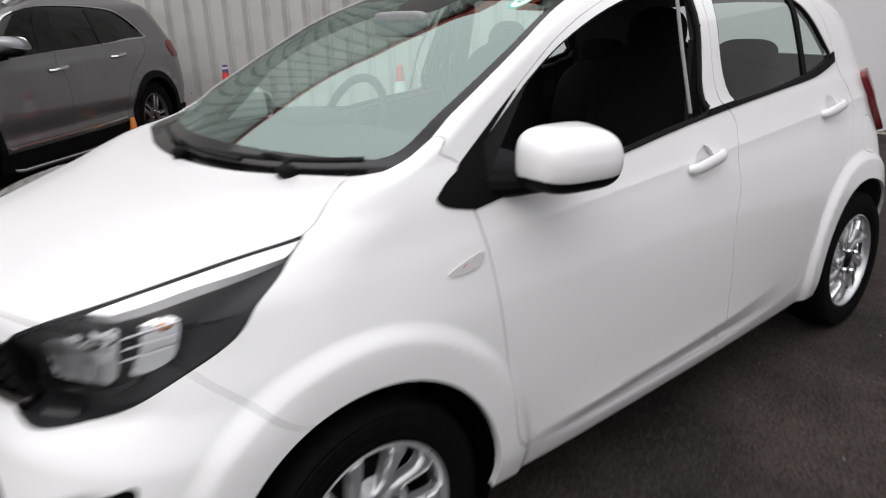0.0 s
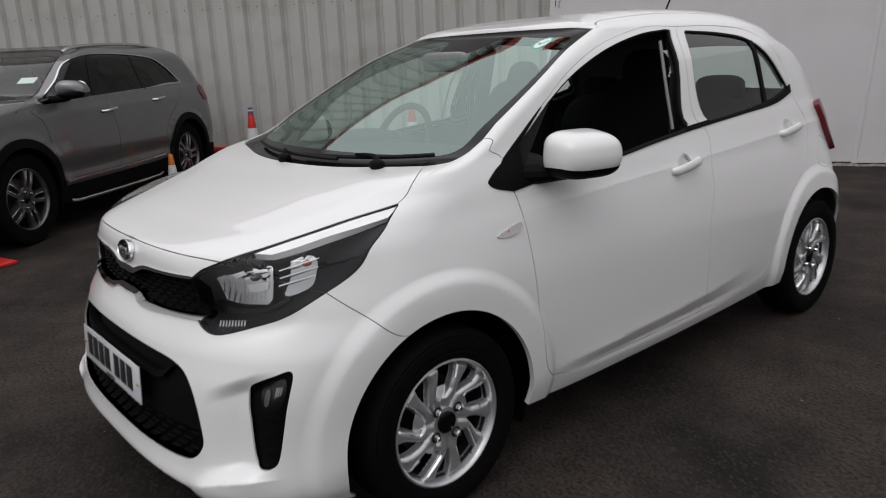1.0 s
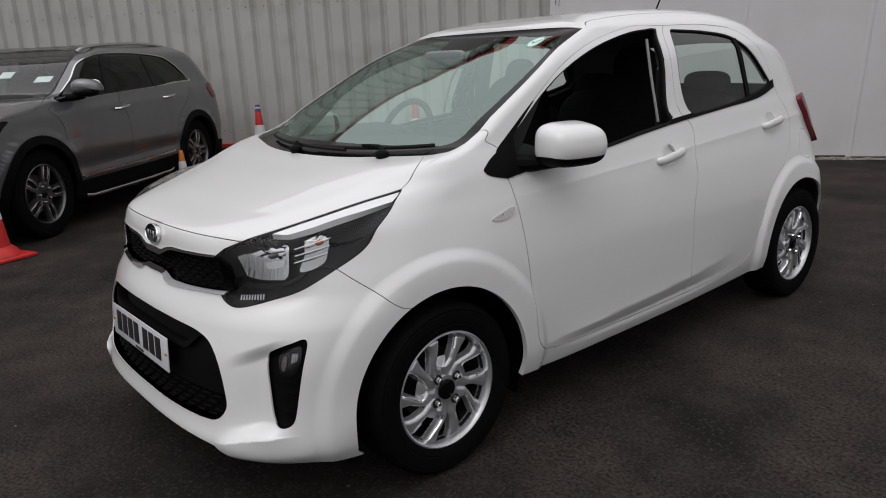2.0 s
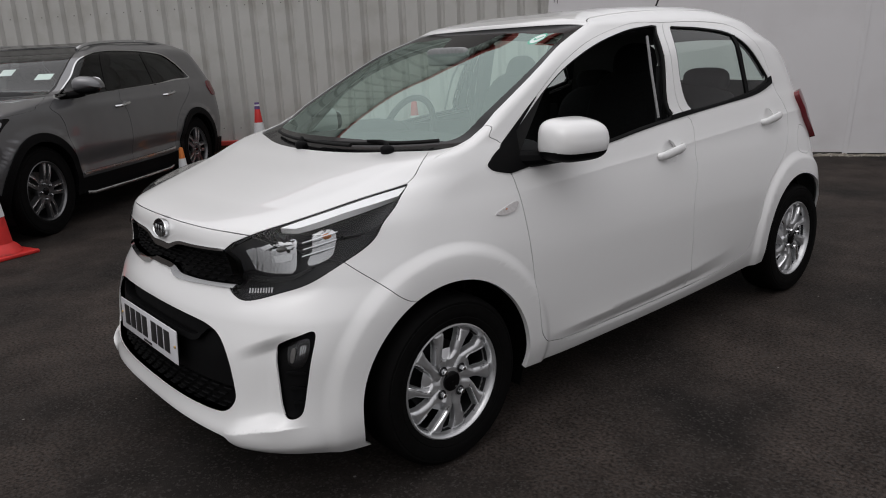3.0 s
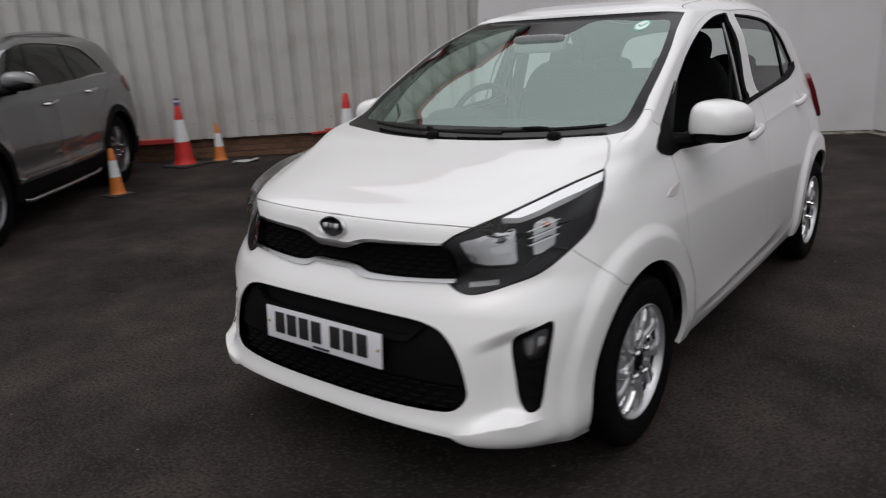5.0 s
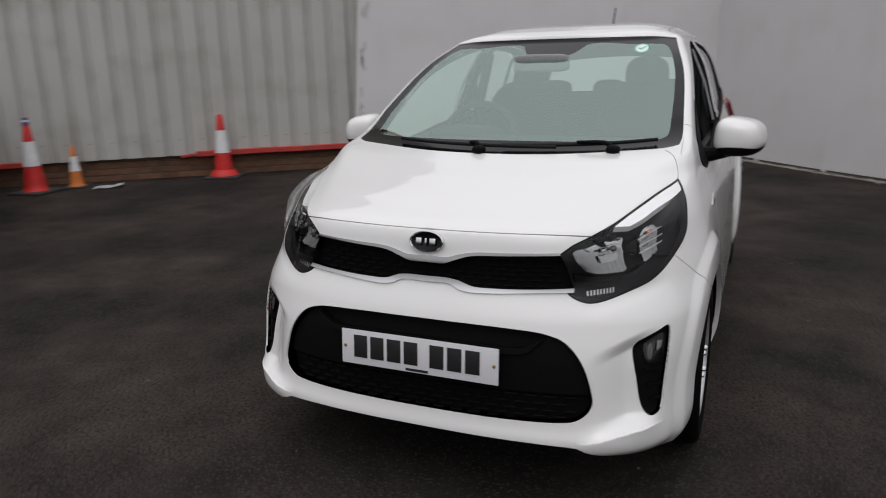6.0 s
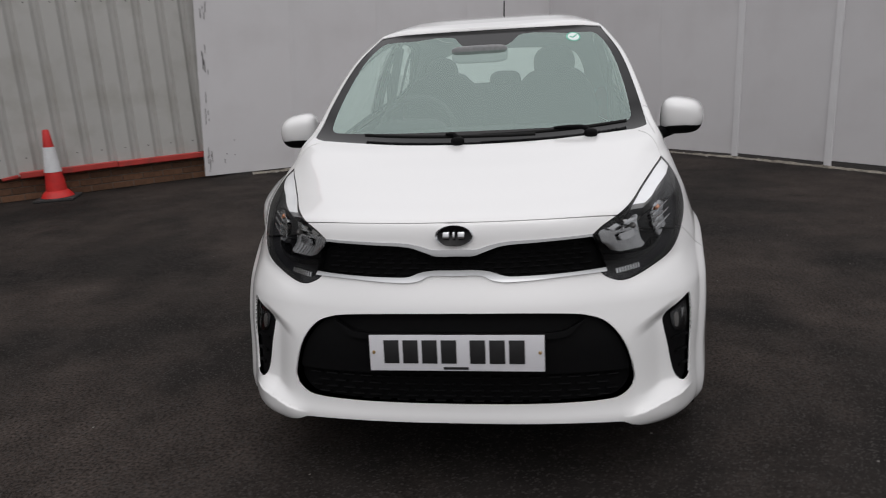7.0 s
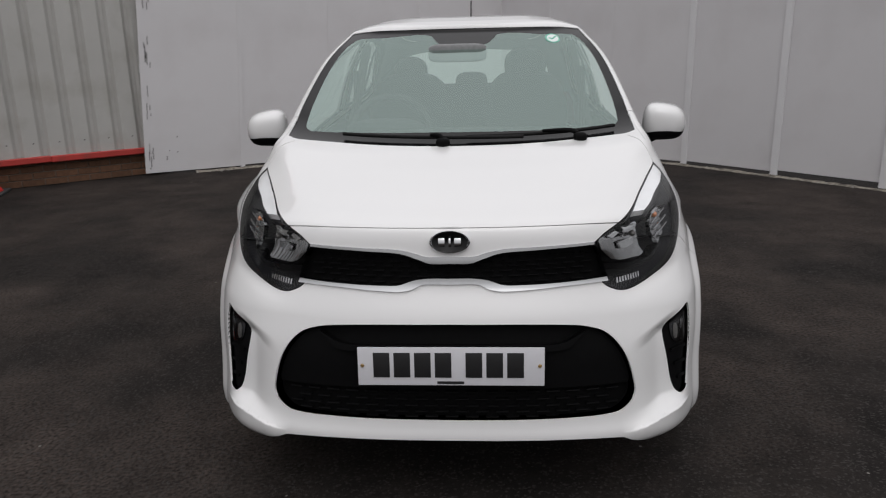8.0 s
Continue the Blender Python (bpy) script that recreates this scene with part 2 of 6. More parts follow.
def turned(profile, steps=48, axis="x", bm=None, centre=(0, 0, 0), close=False):
    """A lathe: profile of (along, radius) about an axis."""
    bm = bm or bmesh.new()
    rings = []
    for k in range(steps):
        a = 2 * math.pi * k / steps
        c, s = math.cos(a), math.sin(a)
        ring = []
        for along, r in profile:
            p = (along, r * c, r * s) if axis == "x" else ((r * c, along, r * s) if axis == "y" else (r * c, r * s, along))
            ring.append(bm.verts.new((p[0] + centre[0], p[1] + centre[1], p[2] + centre[2])))
        rings.append(ring)
    for k in range(steps):
        a, b = rings[k], rings[(k + 1) % steps]
        for j in range(len(profile) - (0 if close else 1)):
            i = (j + 1) % len(profile)
            bm.faces.new((a[j], a[i], b[i], b[j]))
    return bm


def tube(points, radius, sides=8, bm=None, taper=None):
    """A round bar along points."""
    bm = bm or bmesh.new()
    pts = [Vector(p) for p in points]
    rings = []
    for k, p in enumerate(pts):
        way = (pts[min(k + 1, len(pts) - 1)] - pts[max(k - 1, 0)]).normalized()
        a = way.cross(Vector((0.3, 0.2, 0.93))).normalized()
        b = way.cross(a)
        r = radius * (taper[k] if taper else 1)
        rings.append([bm.verts.new(p + r * (math.cos(t) * a + math.sin(t) * b)) for t in (2 * math.pi * j / sides for j in range(sides))])
    for a, b in zip(rings, rings[1:]):
        for j in range(sides):
            bm.faces.new((a[j], a[(j + 1) % sides], b[(j + 1) % sides], b[j]))
    bm.faces.new(rings[0][::-1])
    bm.faces.new(rings[-1])
    return bm


def egg(centre, size, power=2.5, steps=28, m=None, bm=None):
    """A rounded block (superellipsoid)."""
    bm = bm or bmesh.new()
    pw = lambda c, e: math.copysign(abs(c) ** e, c)  # noqa: E731
    e = 2 / power
    m = m if m is not None else Matrix()
    rows = []
    for i in range(steps // 2 + 1):
        a = -math.pi / 2 + math.pi * i / (steps // 2)
        row = []
        for j in range(steps):
            b = 2 * math.pi * j / steps
            p = Vector((size[0] / 2 * pw(math.cos(a), e) * pw(math.cos(b), e), size[1] / 2 * pw(math.cos(a), e) * pw(math.sin(b), e), size[2] / 2 * pw(math.sin(a), e)))
            row.append(bm.verts.new(Vector(centre) + m @ p))
        rows.append(row)
    for a, b in zip(rows, rows[1:]):
        for j in range(steps):
            bm.faces.new((a[j], a[(j + 1) % steps], b[(j + 1) % steps], b[j]))
    bmesh.ops.remove_doubles(bm, verts=bm.verts, dist=1e-6)
    return bm


def curve(points, n=6, closed=False):
    """A smooth line through points."""
    p = np.array(points, float)
    k = len(p)
    if k < 3 and not closed:
        return [tuple(p[0] + (p[-1] - p[0]) * s) for s in np.linspace(0, 1, n + 1)]
    out = []
    for i in range(k if closed else k - 1):
        a, b, c, d = (p[(i + j) % k] if closed else p[min(max(i + j, 0), k - 1)] for j in (-1, 0, 1, 2))
        ab, bc, cd = (max(np.linalg.norm((q - r) * (1, 0.12)), 1e-6) ** 0.5 for q, r in ((b, a), (c, b), (d, c)))
        mb = ((b - a) / ab - (c - a) / (ab + bc) + (c - b) / bc) * bc if np.any(b != a) else c - b
        mc = ((c - b) / bc - (d - b) / (bc + cd) + (d - c) / cd) * bc if np.any(d != c) else c - b
        for s in np.arange(n) / n:
            out.append(tuple(b * (1 + 2 * s) * (1 - s) ** 2 + mb * s * (1 - s) ** 2 + c * s * s * (3 - 2 * s) + mc * s * s * (s - 1)))
    if not closed:
        out.append(tuple(p[-1]))
    return out
# ---------------------------------------------------------------- car skins
# A skin is a stack of rows; each row runs from the nose round the side to the tail.
# Row: centre z, centre y, nose depth, nose roundness, half width, end taper, side z rise, tail y
SMALL_CAR = np.array([
    (0.165, -0.640, 0.46, 3.0, 0.746, 0.000, 0.010, 2.85),
    (0.235, -0.698, 0.46, 3.0, 0.774, 0.000, 0.005, 2.89),
    (0.320, -0.690, 0.46, 2.8, 0.792, 0.000, 0.000, 2.92),
    (0.460, -0.680, 0.46, 2.6, 0.798, 0.002, 0.000, 2.92),
    (0.580, -0.650, 0.47, 2.5, 0.795, 0.004, 0.000, 2.91),
    (0.680, -0.603, 0.52, 2.5, 0.787, 0.008, 0.000, 2.90),
    (0.750, -0.592, 0.56, 2.5, 0.777, 0.012, 0.000, 2.90),
    (0.825, -0.572, 0.58, 2.5, 0.762, 0.016, 0.000, 2.89),
    (0.880, -0.420, 0.52, 2.65, 0.743, 0.018, 0.005, 2.88),
    (0.932, -0.235, 0.43, 2.9, 0.724, 0.018, 0.010, 2.87),
    (0.990, -0.012, 0.27, 3.5, 0.692, 0.018, 0.025, 2.84),
    (1.215, 0.480, 0.22, 4.0, 0.625, 0.018, 0.025, 2.80),
    (1.405, 0.930, 0.21, 4.5, 0.538, 0.014, 0.000, 2.66)])


# Broad swells of the panels: centre, reach, push
SMALL_SWELLS = (
    ((0.42, -0.52, 0.80), (0.20, 0.22, 0.11), (0.0, -0.020, 0.007)),
    ((0.76, -0.44, 0.36), (0.16, 0.24, 0.17), (-0.018, 0.0, -0.008)),
    ((0.80, -0.30, 0.45), (0.12, 0.22, 0.24), (-0.015, 0.0, 0.0)),
    ((0.45, 2.50, 1.38), (0.30, 0.28, 0.20), (-0.030, -0.030, -0.030)),
    ((0.71, -0.33, 0.75), (0.12, 0.16, 0.12), (-0.018, 0.0, 0.0)),
    ((0.78, 0.0, 0.70), (0.12, 0.22, 0.10), (0.010, 0.0, 0.0)))

# How far the screen's edge wraps back, row by row
SCREEN_WRAP = (0.77, (9.8, 9.95, 10.1, 10.3, 10.5, 10.7, 10.9, 11.1, 11.3, 11.5, 11.7), (0.0, 0.03, 0.066, 0.074, 0.052, 0.051, 0.048, 0.038, 0.020, 0.004, 0.0))


def glide(table, v):
    """Rows of a table at fractional places v, smooth and without overshoot."""
    v = np.clip(np.asarray(v, float), 0, len(table) - 1)
    d = np.diff(table, axis=0)
    m = np.zeros_like(table)
    same = d[1:] * d[:-1] > 0
    m[1:-1][same] = (2 * d[1:] * d[:-1])[same] / (d[1:] + d[:-1])[same]
    m[0], m[-1] = d[0], d[-1]
    k = np.minimum(v.astype(int), len(table) - 2)
    s = (v - k)[..., None]
    a, b, ma, mb = table[k], table[k + 1], m[k], m[k + 1]
    return a * (1 + 2 * s) * (1 - s) ** 2 + ma * s * (1 - s) ** 2 + b * s * s * (3 - 2 * s) + mb * s * s * (s - 1)


def soft(x):
    x = np.clip(x, 0, 1)
    return x * x * (3 - 2 * x)


def skin(rows, roof, u, v, tail=0.42, tail_n=2.6, arches=(), middle=1.2, reach=1.0, bow=None, roundness=6.0):
    """Places on a skin. u: 0 nose, 1 front corner's end, 2 rear corner's start, 3 tail. v: row; one more than the rows is the roof's spine."""
    u, v = np.broadcast_arrays(np.asarray(u, float), np.asarray(v, float))
    top = len(rows) - 1
    z0, yf, deep, n, wide, taper, rise, yr = np.moveaxis(glide(rows, v), -1, 0)
    a = np.clip(u, 0, 1) * np.pi / 2
    b = np.clip(3 - u, 0, 1) * np.pi / 2
    front = np.maximum(np.cos(a), 0) ** (2 / n)
    back = np.maximum(np.cos(b), 0) ** (2 / tail_n)
    mid = np.clip(u - 1, 0, 1)
    dip = deep * (1 - front)
    if bow:
        # the screen is bent evenly from edge to edge
        edge, wrap = math.radians(90 * bow[0]), np.interp(v, *bow[1:])
        start = deep * (1 - math.cos(edge) ** (2 / n))
        even = (start + wrap) * (np.sin(a) / math.sin(edge)) ** (4 / n)
        dip = np.where(u < bow[0], dip + soft((v - 9.75) / 0.5) * (even - dip), start + wrap + np.maximum(deep - start - wrap, 0.01) * (dip - start) / (deep - start) * (u <= 1))
    y = np.where(u <= 1, yf + dip, np.where(u >= 2, yr - tail * (1 - back), yf + deep + (yr - tail - yf - deep) * mid))
    close = np.where(u <= 1, np.sin(a) ** (2 / n), np.where(u >= 2, np.maximum(np.sin(b), 0) ** (2 / tail_n), 1.0))
    x = wide * (1 - taper * ((y - middle) / reach) ** 2) * close
    z = z0 + rise * soft(u) * (1 + 0.55 * np.clip(y - 0.2, 0, 3))
    for ay, az, lip, out in arches:
        r = np.hypot(y - ay, z - az)
        x = x + out * soft((lip + 0.130 - r) / 0.046) * soft((u - 0.3) / 0.4) * soft((0.95 - z) / 0.2) * (u < 2.6)
    s = np.clip(v - top, 0, 1)
    crown = np.interp(y, *roof) - z0
    spine = np.clip(y, roof[0][0], roof[0][-1])
    return np.stack([x * (1 - s), y * (1 - s) + spine * s, z + crown * (1 - (1 - s) ** roundness)], -1)


def inside(points, loop):
    """Which points a loop winds round."""
    turns = np.zeros(len(points), int)
    box_in = (points >= loop.min(0)).all(1) & (points <= loop.max(0)).all(1)
    p = points[box_in]
    w = np.zeros(len(p), int)
    for a, b in zip(loop, np.roll(loop, -1, 0)):
        left = (b[0] - a[0]) * (p[:, 1] - a[1]) - (p[:, 0] - a[0]) * (b[1] - a[1])
        w += ((a[1] <= p[:, 1]) & (b[1] > p[:, 1]) & (left > 0)).astype(int)
        w -= ((a[1] > p[:, 1]) & (b[1] <= p[:, 1]) & (left < 0)).astype(int)
    turns[box_in] = w
    return turns != 0


class Skin:
    """A car's outer skin, cut into panels along lines drawn on it in (u, v)."""

    SU, SV = 1.2, 0.12

    def __init__(self, rows, roof, arches, sculpt=None, swells=(), **shape):
        self.swells = swells
        self.rows, self.roof, self.arches, self.shape, self.sculpt = rows, roof, arches, shape, sculpt
        self.zones, self.creases = [], []
        self.high = float(len(rows))

    def raw(self, u, v):
        p = skin(self.rows, self.roof, np.clip(u, 0, 3), np.clip(v, 0, self.high), arches=self.arches, **self.shape)
        push = np.zeros_like(p)
        for centre, size, shift in self.swells:
            push = push + np.exp(-((((p - centre) / size) ** 2).sum(-1)))[..., None] * np.array(shift)
        push[..., 0] *= np.clip(p[..., 0] / 0.15, 0, 1)
        return p + push

    def normal(self, u, v, h=2e-3):
        u, v = np.asarray(u, float), np.asarray(v, float)
        lo, hi = np.maximum(u - h, 0), np.minimum(u + h, 3)
        a = self.raw(hi, v) - self.raw(lo, v)
        b = self.raw(u, np.minimum(v + 5 * h, self.high)) - self.raw(u, np.maximum(v - 5 * h, 0))
        n = np.cross(a, b)
        size = np.linalg.norm(n, axis=-1, keepdims=True)
        n = n / np.maximum(size, 1e-12)
        n[size[..., 0] < 1e-10] = (0, 0, 1)
        return n

    def place(self, u, v, off=0.0):
        """The finished surface: skin, sculpting and an offset along the normal."""
        p, n = self.raw(u, v), self.normal(u, v)
        centre = (np.asarray(u) < 1e-4) | (np.asarray(u) > 2.9999)
        n[centre, 0] = 0
        more = self.sculpt(np.asarray(u, float), np.asarray(v, float), p) if self.sculpt else 0.0
        return p + n * (off + more)[..., None] if np.ndim(off + more) else p + n * (off + more)

    def zone(self, label, outline):
        """Later zones lie over earlier ones."""
        self.zones.append((label, [tuple(q) for q in outline]))

    def line(self, label, points, width):
        """A narrow strip of that many metres along a line."""
        p = np.array(points, float)
        d = np.gradient(p, axis=0)
        h = 1e-3
        su = np.linalg.norm(self.raw(p[:, 0] + h, p[:, 1]) - self.raw(p[:, 0] - h, p[:, 1]), axis=-1) / (2 * h)
        sv = np.linalg.norm(self.raw(p[:, 0], p[:, 1] + h) - self.raw(p[:, 0], p[:, 1] - h), axis=-1) / (2 * h)
        su, sv = np.maximum(su, 0.05), np.maximum(sv, 0.01)
        t = d * np.stack([su, sv], 1)
        t /= np.maximum(np.linalg.norm(t, axis=1, keepdims=True), 1e-9)
        off = np.stack([-t[:, 1] / su, t[:, 0] / sv], 1) * width / 2
        a, b = p + off, p - off
        a[:, 0], b[:, 0] = np.clip(a[:, 0], 0, 3), np.clip(b[:, 0], 0, 3)
        self.zone(label, [tuple(q) for q in a] + [tuple(q) for q in b[::-1]])

    def cut(self, nu=230, nv=120):
        """Triangles of every zone, from one triangulation of the whole skin."""
        from mathutils.geometry import delaunay_2d_cdt

        verts, edges, loops = [], [], []
        for i in range(nu + 1):
            for j in range(nv + 1):
                verts.append(Vector((3 * i / nu * self.SU, self.high * j / nv * self.SV)))
        for _, outline in self.zones:
            clean = []
            for q in outline:
                w = Vector((q[0] * self.SU, q[1] * self.SV))
                if not clean or (w - clean[-1]).length > 1e-5:
                    clean.append(w)
            if (clean[0] - clean[-1]).length < 1e-5:
                clean.pop()
            k = len(verts)
            edges += [(k + i, k + (i + 1) % len(clean)) for i in range(len(clean))]
            verts += clean
            loops.append(np.array([tuple(q) for q in clean]))
        for line in self.creases:
            k = len(verts)
            verts += [Vector((a * self.SU, b * self.SV)) for a, b in line]
            edges += [(k + i, k + i + 1) for i in range(len(line) - 1)]
        out, _, tris, _, _, _ = delaunay_2d_cdt(verts, edges, [], 0, 1e-6)
        flat = np.array([tuple(p) for p in out])
        self.uv = flat / (self.SU, self.SV)
        tris = np.array([t for t in tris if len(t) == 3])
        mid = flat[tris].mean(1)
        owner = np.full(len(tris), -1)
        for k, loop in enumerate(loops):
            owner[inside(mid, loop)] = k
        groups = {}
        for k, (label, _) in enumerate(self.zones):
            if (owner == k).any():
                groups.setdefault(label, []).append(tris[owner == k])
        self.tris = {k: np.concatenate(q) for k, q in groups.items()}

    def emit(self, labels, name, mat, parent, side=1, off=0.0, rim=0.012, label="", flip=False):
        """One mesh from the zones named; side 1 left, -1 right, 0 both halves joined at the middle."""
        tri = np.concatenate([self.tris[k] for k in labels.split() if k in self.tris])
        used, inv = np.unique(tri, return_inverse=True)
        tri = inv.reshape(-1, 3)
        uv = self.uv[used]
        u, v = uv.T
        p, n = self.place(u, v, off(u, v) if callable(off) else off), self.finished_normal(u, v)
        a, b, c = (p[tri[:, k]] for k in range(3))
        turn = (np.cross(b - a, c - a) * n[tri[:, 0]]).sum(-1) < 0
        tri[turn] = tri[turn][:, ::-1]
        # edges used once are the rim
        edges = {}
        for t in tri:
            for k in range(3):
                e = (t[k], t[(k + 1) % 3])
                edges[e] = 1
        border = [e for e in edges if (e[1], e[0]) not in edges]
        if side == 0:
            border = [e for e in border if not (p[e[0], 0] < 1e-3 and p[e[1], 0] < 1e-3)]
        P, N, F = [p], [n], [tri]
        if rim:
            ring = sorted({q for e in border for q in e})
            at = {q: len(p) + i for i, q in enumerate(ring)}
            lip = {q: len(p) + len(ring) + i for i, q in enumerate(ring)}
            inner = p[ring] - n[ring] * rim
            P += [p[ring], inner]
            side_n = np.zeros((len(ring), 3))
            quads = []
            for e0, e1 in border:
                w = np.cross(p[e1] - p[e0], n[e0])
                w /= max(np.linalg.norm(w), 1e-9)
                for q in (e0, e1):
                    side_n[ring.index(q) if len(ring) < 40 else at[q] - len(p)] += w
                quads += [(at[e1], at[e0], lip[e0]), (at[e1], lip[e0], lip[e1])]
            side_n /= np.maximum(np.linalg.norm(side_n, axis=1, keepdims=True), 1e-9)
            N += [side_n, side_n]
            F.append(np.array(quads).reshape(-1, 3))
        p, n, tri = np.concatenate(P), np.concatenate(N), np.concatenate(F)
        if flip:
            tri, n = tri[:, ::-1], -n
        mirror = np.array((-1.0, 1, 1))
        if side == 1:
            V, NN, T = p, n, tri
        elif side == -1:
            V, NN, T = p * mirror, n * mirror, tri[:, ::-1]
        else:
            joint = np.abs(p[:, 0]) < 1e-3
            joint[len(P[0]):] = False
            other = np.full(len(p), -1)
            other[joint] = np.where(joint)[0]
            other[~joint] = len(p) + np.arange((~joint).sum())
            V, NN = np.concatenate([p, p[~joint] * mirror]), np.concatenate([n, n[~joint] * mirror])
            V[: len(p)][joint, 0] = 0
            T = np.concatenate([tri, other[tri][:, ::-1]])
        return solid(name, V, T, mat, parent, label, True, NN)

    def patch(self, outline, name, mat, parent, side=1, off=0.0, rim=0.004, label="", fine=0.012):
        """A loose piece that follows the skin, cut to an outline."""
        from mathutils.geometry import delaunay_2d_cdt

        edge = [Vector((a * self.SU, b * self.SV)) for a, b in outline]
        lo = [min(q[k] for q in edge) for k in (0, 1)]
        hi = [max(q[k] for q in edge) for k in (0, 1)]
        inner = [Vector((a, b)) for a in np.arange(lo[0], hi[0], fine) for b in np.arange(lo[1], hi[1], fine)]
        k = len(edge)
        out, _, tris, _, _, _ = delaunay_2d_cdt(edge + inner, [(i, (i + 1) % k) for i in range(k)], [], 0, 1e-6)
        keep = self.uv, self.tris
        self.uv = np.array([(q[0] / self.SU, q[1] / self.SV) for q in out])
        tris = np.array([t for t in tris if len(t) == 3])
        mid = (self.uv * (self.SU, self.SV))[tris].mean(1)
        self.tris = {"piece": tris[inside(mid, np.array([tuple(q) for q in edge]))]}
        ob = self.emit("piece", name, mat, parent, side, off, rim, label)
        self.uv, self.tris = keep
        return ob

    def finished_normal(self, u, v):
        if not self.sculpt:
            n = self.normal(u, v)
        else:
            h = 2e-3
            a = self.place(np.minimum(u + h, 3), v) - self.place(np.maximum(u - h, 0), v)
            b = self.place(u, np.minimum(v + 5 * h, self.high)) - self.place(u, np.maximum(v - 5 * h, 0))
            n = np.cross(a, b)
            size = np.linalg.norm(n, axis=-1, keepdims=True)
            n = np.where(size > 1e-11, n / np.maximum(size, 1e-12), self.normal(u, v))
        n = n.copy()
        n[(u < 1e-4) | (u > 2.9999), 0] = 0
        n /= np.maximum(np.linalg.norm(n, axis=-1, keepdims=True), 1e-9)
        return n


def on_side(skin_of, spots, lo=0.5, hi=2.6, top=None):
    """The (u, v) of places given as (y, z) in the side view."""
    top = top or skin_of.high - 1
    grid_u, grid_v = np.meshgrid(np.linspace(lo, hi, 421), np.linspace(0, top, 241), indexing="ij")
    p = skin_of.raw(grid_u, grid_v)
    out = []
    for q in spots:
        d = (p[..., 1] - q[0]) ** 2 + (p[..., 2] - q[1]) ** 2
        k = np.unravel_index(d.argmin(), d.shape)
        u, v = grid_u[k], grid_v[k]
        for _ in range(12):
            h = 1e-4
            s, su, sv = skin_of.raw(u, v), skin_of.raw(u + h, v), skin_of.raw(u, v + h)
            j = np.array([(su - s)[1:] / h, (sv - s)[1:] / h]).T
            if abs(np.linalg.det(j)) < 1e-9:
                break
            step = np.linalg.solve(j, np.array(q) - s[1:])
            u, v = min(max(u + np.clip(step[0], -0.1, 0.1), lo), hi), min(max(v + np.clip(step[1], -0.5, 0.5), 0.0), top)
        out.append((float(u), float(v)))
    return out


def hoop(skin_of, y, z, r, n=64):
    """The (u, v) line of a wheel opening, down to the skin's foot."""
    low = math.asin((z - skin_of.rows[0, 0] - 0.03) / r)
    out = on_side(skin_of, [(y + r * math.cos(a), z + r * math.sin(a)) for a in np.linspace(-low, math.pi + low, n)], 0.3, 2.8, 6)
    return [(out[0][0], 0.0)] + out + [(out[-1][0], 0.0)]

BIG_CAR = np.array([
    (0.26, -0.78, 0.60, 2.2, 0.890, 0.000, 0.00, 3.72),
    (0.45, -0.88, 0.62, 2.2, 0.925, 0.002, 0.00, 3.72),
    (0.65, -0.90, 0.60, 2.3, 0.940, 0.003, 0.00, 3.74),
    (0.86, -0.88, 0.50, 2.6, 0.936, 0.004, 0.00, 3.72),
    (1.00, -0.80, 0.55, 2.6, 0.922, 0.006, 0.00, 3.70),
    (1.055, -0.45, 0.55, 2.6, 0.905, 0.008, 0.00, 3.69),
    (1.098, 0.05, 0.42, 2.8, 0.888, 0.010, 0.01, 3.68),
    (1.130, 0.47, 0.25, 4.0, 0.875, 0.010, 0.01, 3.66),
    (1.44, 1.00, 0.20, 4.5, 0.765, 0.010, 0.01, 3.44),
    (1.55, 1.40, 0.20, 5.0, 0.665, 0.010, 0.00, 3.27)])
BIG_ROOF = ((1.40, 1.7, 2.2, 2.7, 3.0, 3.30), (1.555, 1.592, 1.612, 1.608, 1.59, 1.55))
BIG_ARCHES = ((0.0, 0.37, 0.42, 0.015), (2.78, 0.37, 0.42, 0.015))
BIG_AT, BIG_TURN = (-4.94, -0.63), 41.4


